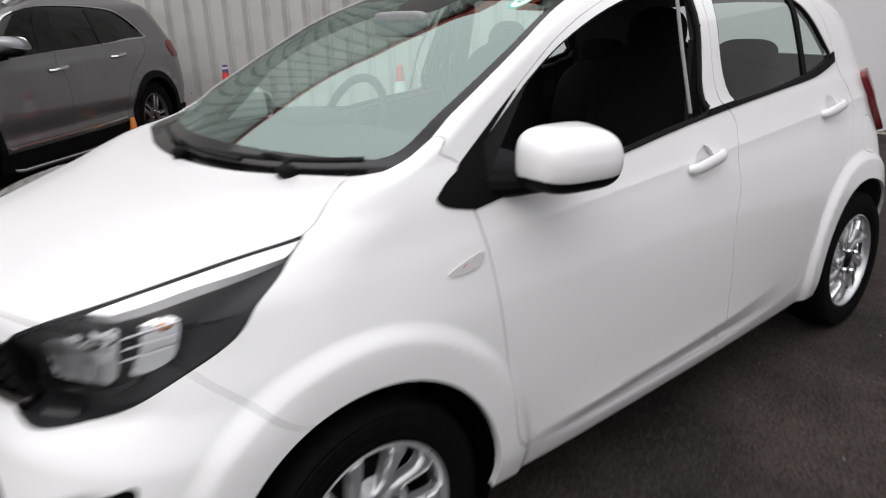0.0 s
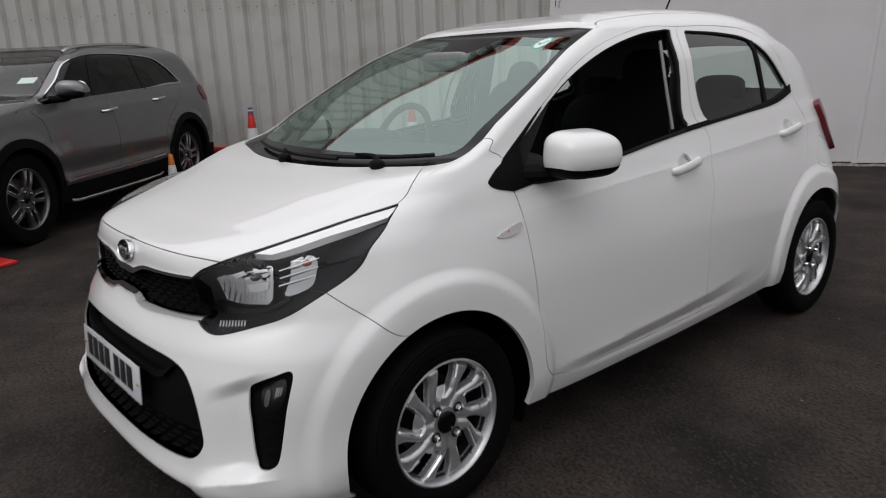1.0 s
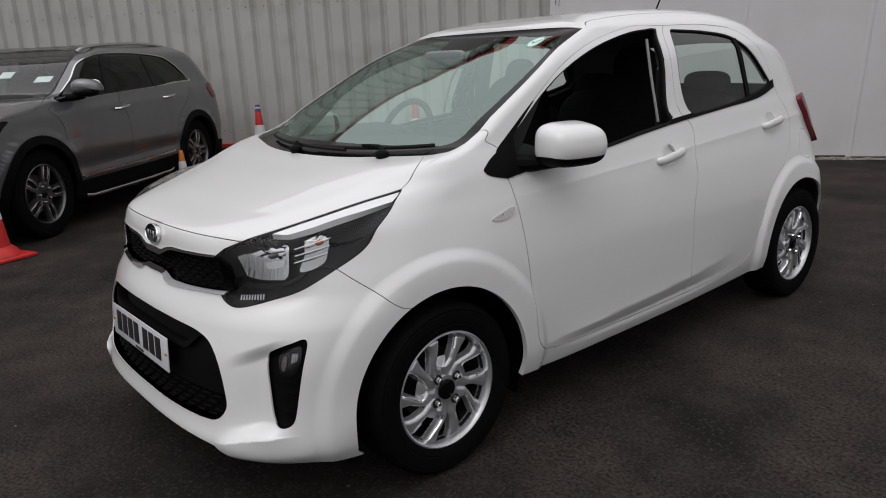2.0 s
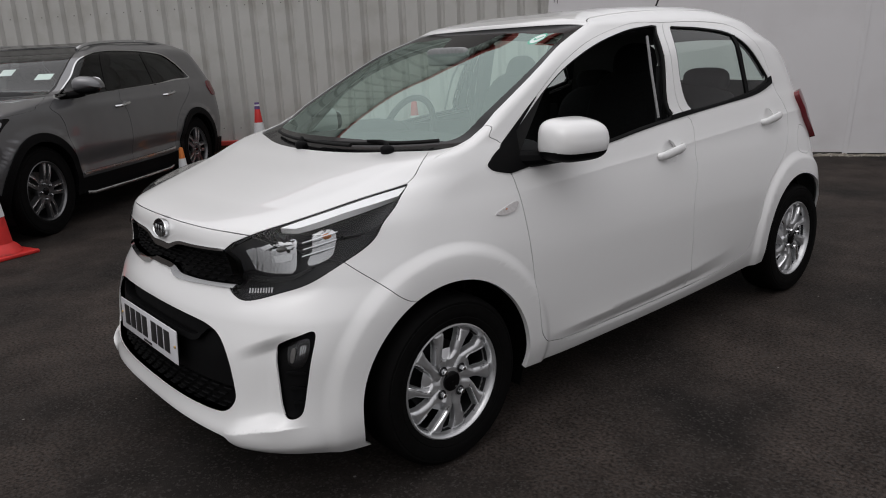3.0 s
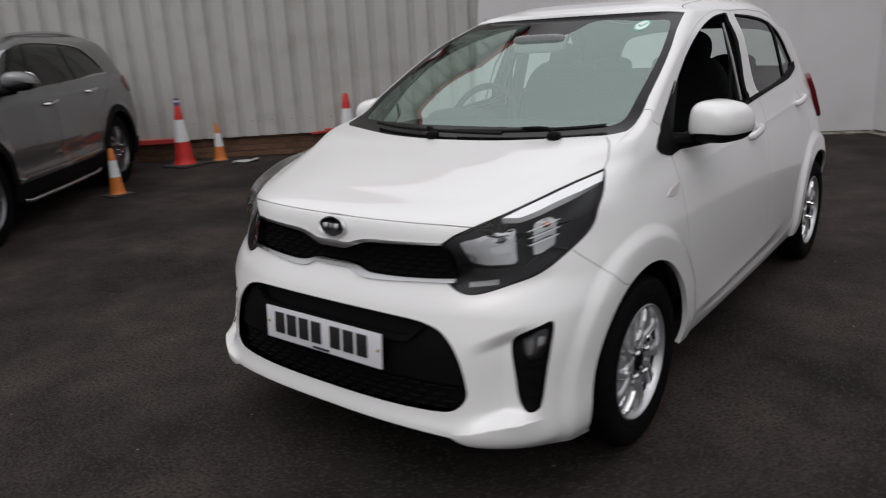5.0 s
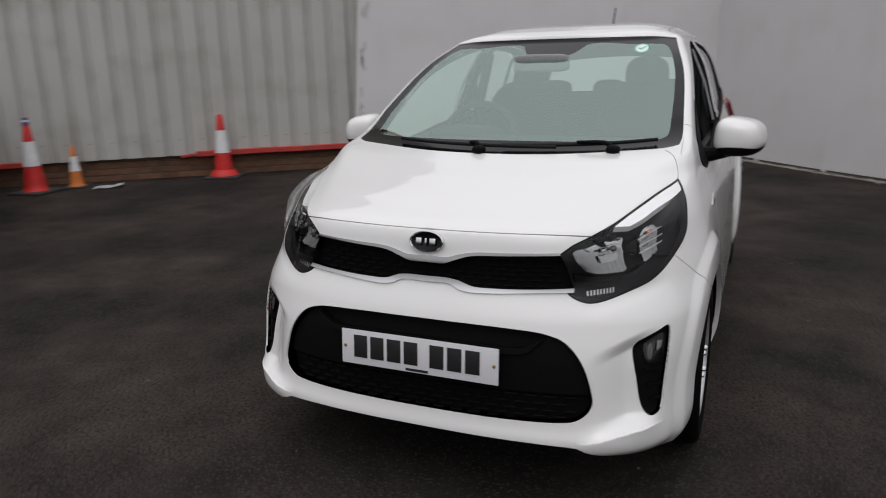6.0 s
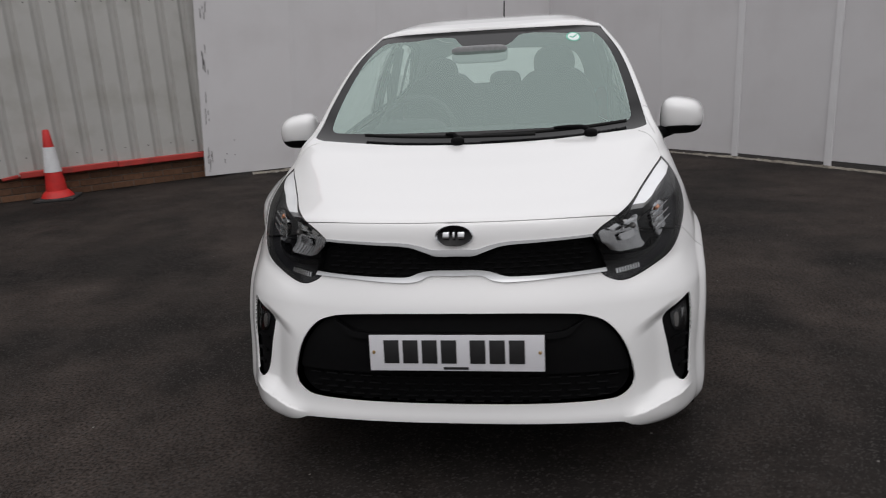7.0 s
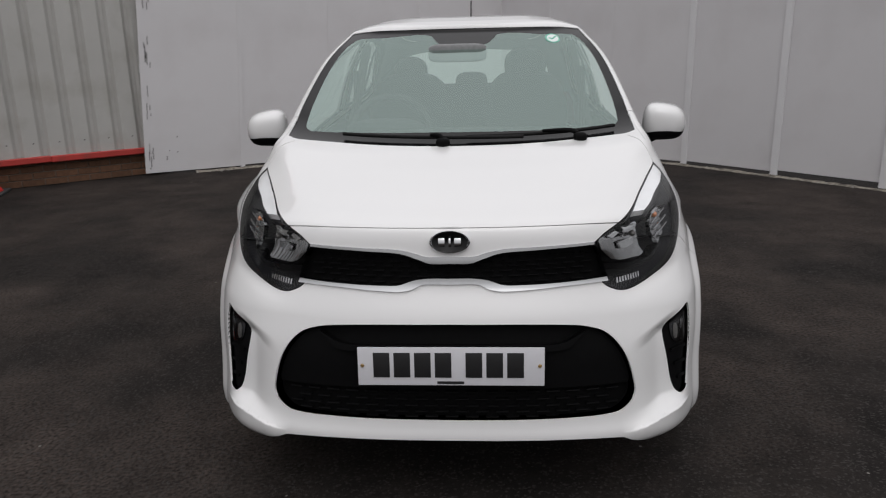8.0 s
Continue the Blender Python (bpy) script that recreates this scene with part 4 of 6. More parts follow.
def wheel_meshes(parent, m, r_tyre, r_rim, width, forks, lug, gaps, half, label, mats):
    """Tyre, rim, forked spokes, hub and nuts about the local x axis, outer face towards +x."""
    face, dark, bright = mats
    w = width / 2
    wheel = part("wheel", turned([(w * 0.60, r_rim * 0.925), (w * 0.76, r_rim * 0.945), (w * 0.88, r_rim * 0.965), (w * 0.92, r_rim * 0.988), (w * 0.90, r_rim * 1.01), (w * 0.80, r_rim * 1.02)], 72), face, parent, label, m=m)
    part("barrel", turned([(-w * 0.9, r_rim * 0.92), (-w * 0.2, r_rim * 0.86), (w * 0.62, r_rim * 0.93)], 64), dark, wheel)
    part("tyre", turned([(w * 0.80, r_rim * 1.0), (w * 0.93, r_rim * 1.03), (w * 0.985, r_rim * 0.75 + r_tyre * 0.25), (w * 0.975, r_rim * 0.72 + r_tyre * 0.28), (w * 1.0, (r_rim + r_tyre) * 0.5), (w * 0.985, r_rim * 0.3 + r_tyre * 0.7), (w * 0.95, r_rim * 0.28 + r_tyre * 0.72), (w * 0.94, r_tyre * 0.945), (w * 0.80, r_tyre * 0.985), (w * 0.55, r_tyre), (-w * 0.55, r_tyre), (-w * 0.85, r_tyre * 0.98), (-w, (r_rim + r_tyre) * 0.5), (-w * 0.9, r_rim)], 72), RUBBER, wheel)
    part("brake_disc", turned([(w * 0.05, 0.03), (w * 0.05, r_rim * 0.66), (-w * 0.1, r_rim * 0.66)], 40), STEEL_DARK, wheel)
    # Black disc added to keep the openings between the spokes dark.
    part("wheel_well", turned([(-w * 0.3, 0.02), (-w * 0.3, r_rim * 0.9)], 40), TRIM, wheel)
    for k in range(forks):
        for p in (1, -1):
            a0 = 2 * math.pi * k / forks
            angle = lambda t: a0 + p * (gaps[0] + (gaps[1] - gaps[0]) * t)  # noqa: E731
            part("spoke", spoke_strip(w, r_rim * 0.24, r_rim * 0.945, angle, half, ((-1.2, -0.034), (-1.02, -0.006), (-0.92, 0.0), (-0.5, 0.0), (-0.42, -0.0012), (0.42, -0.0012), (0.5, 0.0), (0.92, 0.0), (1.02, -0.006), (1.2, -0.034))), face, wheel)
            part("spoke_face", spoke_strip(w, r_rim * 0.40, r_rim * 0.95, angle, half, ((-0.36 * p, -0.003), (-0.42 * p, 0.002), (-0.66 * p, 0.003), (-0.90 * p, 0.002), (-1.0 * p, -0.006))), bright, wheel)
    part("hub", turned([(w * 0.50, r_rim * 0.44), (w * 0.73, r_rim * 0.42), (w * 0.765, r_rim * 0.38), (w * 0.76, r_rim * 0.30), (w * 0.73, r_rim * 0.2), (w * 0.73, 0.0005)], 40), face, wheel)
    part("hub_cap", turned([(w * 0.70, 0.034), (w * 0.80, 0.032), (w * 0.83, 0.026), (w * 0.83, 0.0005)], 32), GLOSS_BLACK, wheel, "small black wheel centre cap")
    for k in range(lug):
        a = 2 * math.pi * (k + 0.5) / lug
        spot = (0, r_rim * 0.27 * math.cos(a), r_rim * 0.27 * math.sin(a))
        # Flat dark disc, with the recess's shade put into its colour.
        part("nut_recess", turned([(w * 0.762, 0.0175), (w * 0.765, 0.014), (w * 0.765, 0.0005)], 20, centre=spot), ALLOY_DARK_SHADED, wheel)
        part("wheel_nut", turned([(w * 0.70, 0.011), (w * 0.90, 0.010), (w * 0.95, 0.006), (w * 0.95, 0.0005)], 8, centre=spot), CHROME, wheel)
    return wheel


def pocket_half(r):
    """Half the width of the pocket in a forked spoke, at that share of the rim's radius."""
    return 0.152 * math.sqrt(min(max((r - 0.40) / 0.13, 0.0), 1.0)) * (1 + 0.45 * (r - 0.6))


def swirl_crown(w, r):
    return w * (0.73 + 0.07 * math.sin(math.pi * min(1.0, max(0.0, (r - 0.3) / 0.7)))) - 0.010 * max(0.0, (r - 0.88) / 0.08)


def swirl_jog(r):
    return 0.5 + 0.5 * math.tanh((r - 0.60) / 0.20)


def swirl_highlight(w, rim, arm, first, wide):
    """The bevelled edge along one arm of the fork, its highlight put into colour."""
    bm = bmesh.new()
    rows = []
    for k in range(26):
        r = first + (0.935 - first) * k / 25
        jog = swirl_jog(r)
        row = []
        for d, low in ((0.006, 0.0075), (0.010, 0.0030), (0.010 + wide, -0.0008), (0.012 + wide * 1.2, 0.003)):
            turn = 0.03 * jog + arm * (pocket_half(r) + d) / r - 0.26 * (jog - 0.5) + math.pi / 2
            row.append(bm.verts.new((swirl_crown(w, r) - low, rim * r * math.cos(turn), rim * r * math.sin(turn))))
        rows.append(row)
    for p, q in zip(rows, rows[1:]):
        for j in range(3):
            bm.faces.new((p[j], p[j + 1], q[j + 1], q[j]))
    return bm


def swirl_plate(w, rim):
    """One fifth of the swirled wheel face: a forked spoke with a pocket inside it and half a slot on each side."""
    bm = bmesh.new()
    nr, na = 64, 132
    grid = []
    for i in range(nr):
        r = 0.20 + (0.955 - 0.20) * i / (nr - 1)
        row = []
        for j in range(na):
            a = math.pi / 5 * (2 * j / (na - 1) - 1)
            jog = swirl_jog(r)
            pocket = abs(a - 0.03 * jog) * r - pocket_half(r)
            slot = (math.pi / 5 - abs(a)) * r - 0.128 * min(max((r - 0.46) / 0.30, 0.0), 1.0) ** 0.8
            e = max(min(pocket, slot), (r - 0.925) * 1.2)
            edge = 0.009 * max(0.0, 1 - max(e, 0.0) / 0.075) ** 2
            slope = min(1.0, max(0.0, (r - 0.40) / (0.15 if pocket < slot else 0.10)))  # the floor falls away from the hub
            wall = min(0.020 * min(1.0, max(0.0, -e / 0.016)) ** 0.8, 0.020 * slope)
            turn = a - 0.26 * (jog - 0.5) + math.pi / 2
            row.append((bm.verts.new((swirl_crown(w, r) - edge - wall, rim * r * math.cos(turn), rim * r * math.sin(turn))), wall))
        grid.append(row)
    for p, q in zip(grid, grid[1:]):
        for j in range(na - 1):
            four = (p[j], p[j + 1], q[j + 1], q[j])
            if min(f[1] for f in four) > 0.0195:
                continue
            bm.faces.new([f[0] for f in four])
    bmesh.ops.delete(bm, geom=[v for v in bm.verts if not v.link_faces], context="VERTS")
    return bm


SWIRL = {}


def swirl_wheel(parent, m):
    """Tyre, rim and five swirled double spokes about the local x axis, outer face towards +x."""
    w, rim, tyre = 0.089, 0.193, 0.287
    wheel = part("wheel", turned([(w * 0.60, rim * 0.925), (w * 0.76, rim * 0.945), (w * 0.88, rim * 0.965), (w * 0.92, rim * 0.988), (w * 0.90, rim * 1.01), (w * 0.80, rim * 1.02)], 72), ALLOY, parent, "silver alloy wheel with five forked swirling spokes", m=m)
    # Barrel, disc and black backing carry the shade behind the spokes in their colour.
    part("barrel", turned([(-w * 0.9, rim * 0.92), (-w * 0.2, rim * 0.86), (w * 0.62, rim * 0.93)], 64), ALLOY_DARK_SHADED, wheel)
    part("tyre", turned([(w * 0.80, rim), (w * 0.93, rim * 1.03), (w * 0.985, rim * 0.75 + tyre * 0.25), (w * 0.970, rim * 0.72 + tyre * 0.28), (w * 0.995, rim * 0.66 + tyre * 0.34), (w, (rim + tyre) * 0.5), (w * 0.985, rim * 0.3 + tyre * 0.7), (w * 0.955, rim * 0.28 + tyre * 0.72), (w * 0.965, rim * 0.2 + tyre * 0.8), (w * 0.93, tyre * 0.95), (w * 0.80, tyre * 0.985), (w * 0.55, tyre), (-w * 0.55, tyre), (-w * 0.85, tyre * 0.98), (-w, (rim + tyre) * 0.5), (-w * 0.9, rim)], 72), RUBBER, wheel)
    part("brake_disc", turned([(-w * 0.12, 0.03), (-w * 0.12, rim * 0.62), (-w * 0.25, rim * 0.62)], 40), ALLOY_DARK_SHADED, wheel)
    # Added flat black sheet; stands in for the shaded depth of the wheel.
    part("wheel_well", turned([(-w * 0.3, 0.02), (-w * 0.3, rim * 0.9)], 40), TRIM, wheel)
    for k in range(5):
        for key, name, build, mat in (("plate", "spoke", swirl_plate, ALLOY), ("long", "spoke_face", lambda a, b: swirl_highlight(a, b, 1, 0.47, 0.020), MACHINED_AND_HIGHLIGHT), ("short", "spoke_face", lambda a, b: swirl_highlight(a, b, -1, 0.70, 0.016), MACHINED_AND_HIGHLIGHT)):
            if key not in SWIRL:
                SWIRL[key] = part(name, build(w, rim), mat, wheel, smooth_angle=60).data
                continue
            more = new(name, SWIRL[key])
            more.parent, more.matrix_basis = wheel, Matrix.Rotation(2 * math.pi * k / 5, 4, "X")
    part("hub", turned([(w * 0.55, rim * 0.26), (w * 0.745, rim * 0.235), (w * 0.75, rim * 0.19), (w * 0.74, 0.0005)], 40), ALLOY, wheel)
    part("hub_cap", turned([(w * 0.70, 0.034), (w * 0.82, 0.033), (w * 0.85, 0.028), (w * 0.86, 0.0005)], 32), GLOSS_BLACK, wheel, "small black wheel centre cap")
    for k in range(4):
        a = math.pi / 2 * (k + 0.42)
        spot = (0, rim * 0.285 * math.cos(a), rim * 0.285 * math.sin(a))
        # No hollow here: the shade round each nut is a dark disc.
        part("nut_recess", turned([(w * 0.79, 0.0165), (w * 0.795, 0.0135), (w * 0.795, 0.0005)], 20, centre=spot), ALLOY_DARK_SHADED, wheel)
        part("wheel_nut", turned([(w * 0.70, 0.0105), (w * 0.93, 0.0095), (w * 0.98, 0.006), (w * 0.98, 0.0005)], 8, centre=spot), CHROME, wheel)
    return wheel


def build_wheel(car, side, y):
    swirl_wheel(car, pose(0.700 * side, y, 0.285, 0 if y < 1 else -9, 0, 0 if side > 0 else 180))

# ---------------------------------------------------------------- white hatchback
# Car frame: nose towards -y, left side +x, front axle at y = 0, ground z = 0.
ROOF_LINE = ((0.95, 1.05, 1.2, 1.35, 1.5, 1.7, 1.9, 2.1, 2.3, 2.5, 2.70), (1.424, 1.444, 1.466, 1.479, 1.486, 1.490, 1.489, 1.481, 1.466, 1.442, 1.408))
ARCHES = ((0.0, 0.285, 0.335, 0.014), (2.4, 0.285, 0.335, 0.018))

HANDLES = ((1.262, 0.880), (2.17, 0.932))


def ridge(d, wide):
    return np.exp(-((d / wide) ** 2))


def door_crease(y):
    """Height of the crease along the foot of the doors; it climbs before the rear wheel."""
    return np.interp(y, (0.4, 0.8, 1.2, 1.5, 1.7, 1.85, 2.0), (0.311, 0.325, 0.339, 0.356, 0.375, 0.40, 0.44))


def door_edge(y):
    """Height of the doors' lower edge."""
    return np.interp(y, (0.43, 0.6, 0.79, 1.0, 1.22, 1.46, 1.72, 1.9), (0.30, 0.273, 0.268, 0.266, 0.268, 0.273, 0.293, 0.33))


def recess_top(u):
    return np.interp(u, (0.361, 0.432, 0.50, 0.565, 0.632, 0.671), (0.498, 0.526, 0.548, 0.566, 0.574, 0.569))


def recess_foot(u):
    return np.interp(u, (0.344, 0.42, 0.471, 0.53, 0.588, 0.639, 0.70, 0.93), (0.254, 0.270, 0.280, 0.287, 0.291, 0.294, 0.296, 0.29))


def car_sculpt(u, v, p):
    """Creases and hollows pressed into the panels."""
    x, y, z = p[..., 0], p[..., 1], p[..., 2]
    nose = soft((0.98 - u) / 0.1)
    out = np.zeros_like(x)
    # recess that runs from the intake to the fog lamp: crisp above, sweeping out below
    top, low = recess_top(u), recess_foot(u)
    out = out - 0.030 * soft((u - 0.37) / 0.16) * soft((0.67 - u) / 0.18) * soft((top - z) / 0.045) * soft((z - low) / 0.045) * nose
    # lip under the intake
    out = out + 0.006 * ridge(z - 0.245, 0.03) * soft((0.62 - u) / 0.2)
    # crisp edge under the recess
    out = out + 0.020 * np.exp(-np.sqrt((z - low) ** 2 + 0.004**2) / np.where(z > low, 0.022, 0.05)) * soft((u - 0.31) / 0.10) * soft((0.72 - u) / 0.20)
    # hollow below the lamp
    out = out - 0.003 * ridge(z - 0.635 - 0.19 * np.clip(u - 0.4, 0, 1), 0.02) * soft((u - 0.32) / 0.1) * soft((0.72 - u) / 0.1)
    # bonnet ridge beside the lamps
    line = 0.43 + 0.105 * (v - 8.0)
    out = out + 0.004 * ridge(u - line, 0.085) * soft((v - 7.3) / 0.6) * soft((9.9 - v) / 0.6)
    # the doors flare out to a crease, turn under below it, and the sill stands proud again
    side = soft((u - 1.22) / 0.14) * soft((1.76 - u) / 0.2)
    d = z - door_crease(y)
    under = np.where(d > 0, 0.009 * np.exp(-np.abs(d) / 0.055), 0.009 + 0.34 * np.maximum(d, -0.06))
    proud = soft((door_edge(y) - z + 0.02) / 0.04)
    out = out + (under * (1 - proud) + 0.002 * proud) * side
    # swell of the lamp, which stands proud of the bonnet's edge
    brow = np.interp(v, (6.92, 7.43, 7.94, 8.48, 8.92), (0.403, 0.477, 0.544, 0.628, 0.735))
    out = out + 0.012 * ridge(u - 0.70, 0.15) * soft((z - 0.60) / 0.14) * soft((0.96 - z) / 0.10) * soft((u - brow) / 0.16)
    # shoulder line
    shoulder = 0.845 + 0.045 * np.clip(y - 0.3, 0, 3)
    out = out + 0.005 * np.exp(-np.abs(z - shoulder) / 0.03) * soft((u - 1.05) / 0.3) * soft((2.2 - u) / 0.2)
    return out


def build_hatchback(m):
    car = thing("hatchback_car", m, "white five-door hatchback parked with its passenger window wound down", "car")
    s = Skin(SMALL_CAR, ROOF_LINE, ARCHES, car_sculpt, SMALL_SWELLS, bow=SCREEN_WRAP)
    foot = curve([(0, 1.12), (0.2, 1.11), (0.33, 1.04)], 5) + curve([(0.36, 0.92), (0.5, 0.66), (0.67, 0.34), (0.86, 0.05), (1.0, 0.1), (1.10, 0.5), (1.2, 0.82), (1.28, 0.58), (1.39, 0.52), (1.55, 0.52), (1.74, 0.72), (1.82, 0.88), (2.2, 1.0), (3, 1.0)], 5)
    lamp_seam = curve([(0.726, 5.85), (0.783, 5.39), (0.847, 4.98), (0.913, 4.64), (0.991, 4.29), (1.02, 4.15)], 5)
    bonnet_front = curve([(0, 7.09), (0.165, 7.07), (0.321, 7.0), (0.403, 6.92)], 6)
    lamp_top = curve([(0.403, 6.92), (0.477, 7.43), (0.544, 7.94), (0.628, 8.46), (0.735, 8.87)], 5)
    bonnet_side = curve([(0.735, 8.87), (0.728, 9.35), (0.698, 9.78), (0.58, 10.04)], 6)
    bonnet_rear = curve([(0.58, 10.04), (0.45, 10.05), (0.29, 10.05), (0.1, 10.02), (0, 10.0)], 6)
    pillar_foot = curve([(1.040, 9.98), (1.019, 10.09), (0.938, 10.28), (0.84, 10.34), (0.765, 10.35)], 5)
    mirror_low = curve([(1.047, 9.80), (1.030, 9.42), (1.022, 9.14), (1.040, 8.84), (1.068, 8.62), (1.086, 8.50)], 5)
    door_front = [(1.086, 8.50)] + on_side(s, curve([(0.353, 0.89), (0.362, 0.80), (0.369, 0.70), (0.375, 0.60), (0.381, 0.50), (0.388, 0.42), (0.398, 0.355), (0.415, 0.320), (0.45, 0.293)], 4)) + [(1.278, 1.55)]
    door_foot = curve([(1.278, 1.55), (1.308, 1.45), (1.378, 1.39), (1.453, 1.36), (1.535, 1.37), (1.588, 1.41)], 5)
    door_mid = curve([(1.588, 1.41), (1.588, 2.68), (1.59, 3.54), (1.582, 5.06), (1.586, 6.72), (1.572, 8.42), (1.568, 9.54)], 5)
    pillar_mid = curve([(1.568, 9.54), (1.55, 9.9), (1.465, 10.78), (1.345, 11.86), (1.34, 11.97)], 5)
    frame_front = curve([(1.34, 11.97), (1.103, 11.93), (1.012, 11.57), (1.006, 11.09), (1.020, 10.70), (1.034, 10.27), (1.047, 9.80)], 6)
    back_foot = curve([(1.588, 1.41), (1.623, 1.45), (1.716, 1.70), (1.775, 2.1)], 5)
    back_rear = curve([(1.775, 2.1), (1.805, 2.9), (1.84, 4.3), (1.90, 5.6), (1.95, 7.4), (1.965, 9.2), (1.95, 10.43)], 6)
    frame_back = curve([(1.95, 10.43), (1.932, 11.16), (1.873, 11.71), (1.632, 11.97), (1.34, 11.97)], 6)
    rev = lambda q: list(q)[::-1]  # noqa: E731

    s.zone("shell", foot + [(3, 13), (0, 13)])
    s.zone("bumper", [q for q in foot if q[0] < 1.01] + [(1.02, 0.1)] + rev(lamp_seam) + [(0.55, 6.4)] + rev(bonnet_front))
    s.zone("bonnet", bonnet_front + lamp_top[1:] + bonnet_side[1:] + bonnet_rear[1:])
    s.zone("wing", lamp_seam + [(1.02, 0.16), (1.10, 0.5), (1.2, 0.82), (1.25, 0.66), (1.25, 1.3)] + rev(door_front) + rev(mirror_low) + pillar_foot + [(0.75, 10.2), (0.725, 10.07), (0.65, 10.05)] + rev(bonnet_side) + rev(lamp_top)[1:] + [(0.55, 6.4)])
    s.zone("front_door", door_front + door_foot[1:] + door_mid[1:] + pillar_mid[1:] + frame_front[1:] + mirror_low[1:-1])
    s.zone("rear_door", rev(door_mid) + back_foot[1:] + back_rear[1:] + frame_back[1:] + rev(pillar_mid)[1:-1])
    # windows
    screen_edge = curve([(0.725, 10.07), (0.745, 10.15), (0.757, 10.3), (0.764, 10.5), (0.768, 10.9), (0.762, 11.3), (0.745, 11.7), (0.74, 11.95)], 6)
    s.zone("frit", rev(bonnet_rear) + [(0.65, 10.05)] + screen_edge + curve([(0.74, 11.95), (0.45, 12.0), (0.11, 12.02), (0, 12.02)], 6)[1:])
    clear = curve([(0, 10.26), (0.2, 10.24), (0.45, 10.21), (0.55, 10.215), (0.60, 10.29), (0.614, 10.45), (0.622, 10.65), (0.627, 10.9), (0.628, 11.2), (0.608, 11.58), (0.56, 11.76), (0.42, 11.83), (0.25, 11.84), (0.08, 11.90), (0.05, 11.89)], 6) + curve([(0.034, 11.86), (0.024, 11.74), (0.012, 11.63), (0, 11.63)], 4)
    s.zone("screen", clear)
    front_window = curve([(1.037, 10.67), (1.036, 10.96), (1.067, 11.43), (1.141, 11.74), (1.27, 11.87)], 6) + curve([(1.297, 11.85), (1.431, 10.79), (1.51, 9.90)], 5) + curve([(1.505, 9.80), (1.406, 9.61), (1.295, 9.28), (1.13, 8.90), (1.10, 8.85)], 5) + [(1.09, 9.4)]
    rear_window = curve([(1.400, 11.83), (1.628, 11.71), (1.785, 11.47), (1.881, 10.90), (1.932, 10.45)], 6) + curve([(1.925, 10.38), (1.847, 10.23), (1.712, 10.07), (1.59, 9.95)], 5) + curve([(1.583, 9.99), (1.498, 10.76), (1.405, 11.76)], 5)
    s.zone("belt", curve([(1.09, 8.62), (1.295, 9.10), (1.406, 9.43), (1.53, 9.68), (1.712, 9.92), (1.847, 10.07), (1.945, 10.30)], 5) + rev(curve([(1.08, 8.85), (1.295, 9.34), (1.406, 9.68), (1.53, 9.90), (1.712, 10.12), (1.847, 10.28), (1.95, 10.46)], 5)))
    s.line("seal", front_window + front_window[:1], 0.022)
    s.line("seal", rear_window + rear_window[:1], 0.014)
    s.zone("front_glass", front_window)
    s.zone("rear_glass", rear_window)
    s.line("bar", [(1.80, 11.45), (1.80, 11.15), (1.818, 10.34), (1.82, 10.18)], 0.03)
    s.zone("mirror_base", curve([(1.020, 10.68), (1.034, 10.27), (1.047, 9.80)], 6) + mirror_low[1:] + [(1.15, 8.86), (1.09, 9.4), (1.05, 10.2)])
    s.zone("back_glass", curve([(2.42, 10.35), (2.40, 10.7), (2.43, 11.1), (2.55, 11.32), (3, 11.38)], 6) + [(3, 10.25), (2.5, 10.25)])
    # lamps and openings
    lamp = lamp_top + curve([(0.742, 8.85), (0.775, 8.38), (0.822, 7.44), (0.812, 6.63), (0.726, 5.88), (0.619, 5.19), (0.508, 4.86), (0.390, 4.59), (0.350, 4.65), (0.320, 4.84), (0.300, 5.61), (0.300, 6.23)], 6)[1:] + [(0.345, 6.6)]
    s.zone("headlight", lamp)
    lamp_edge = lamp
    s.line("lamp_seal", lamp + lamp[:1], 0.004)
    grille_low = curve([(0.338, 5.0), (0.222, 4.93), (0.122, 4.90), (0.081, 4.92), (0.050, 5.09), (0.027, 5.15), (0, 5.15)], 5)
    grille_top = curve([(0, 5.77), (0.023, 5.77), (0.046, 5.95), (0.079, 6.15), (0.16, 6.22), (0.308, 6.27)], 5)
    s.zone("grille", grille_top + [(0.322, 5.87)] + grille_low)
    s.zone("grille_trim", grille_top + rev(curve([(0, 6.06), (0.030, 6.05), (0.054, 6.19), (0.086, 6.30), (0.16, 6.33), (0.308, 6.36)], 5)))
    s.zone("chrome", rev(grille_low) + rev(curve([(0, 4.95), (0.035, 4.95), (0.055, 4.79), (0.076, 4.73), (0.122, 4.74), (0.221, 4.82), (0.335, 4.87)], 5)))
    s.zone("intake", curve([(0, 3.95), (0.124, 3.93), (0.239, 3.86), (0.272, 3.80), (0.308, 3.68), (0.340, 3.43), (0.366, 3.06), (0.382, 2.60), (0.384, 2.36), (0.364, 2.14), (0.324, 1.93), (0.280, 1.87), (0.196, 1.84), (0.09, 1.82), (0, 1.81)], 6))
    s.zone("fog", curve([(0.538, 3.48), (0.547, 3.60), (0.570, 3.68), (0.632, 3.83), (0.676, 3.91), (0.690, 3.83), (0.694, 3.32), (0.686, 2.66), (0.668, 2.16), (0.636, 2.03), (0.598, 2.06), (0.574, 2.28), (0.555, 2.80), (0.539, 3.28)], 6, True))
    s.zone("repeater", curve([(1.0975, 6.60), (1.112, 6.80), (1.132, 6.97), (1.1365, 6.94), (1.1345, 6.66), (1.130, 6.55), (1.118, 6.50), (1.104, 6.53)], 5, True))
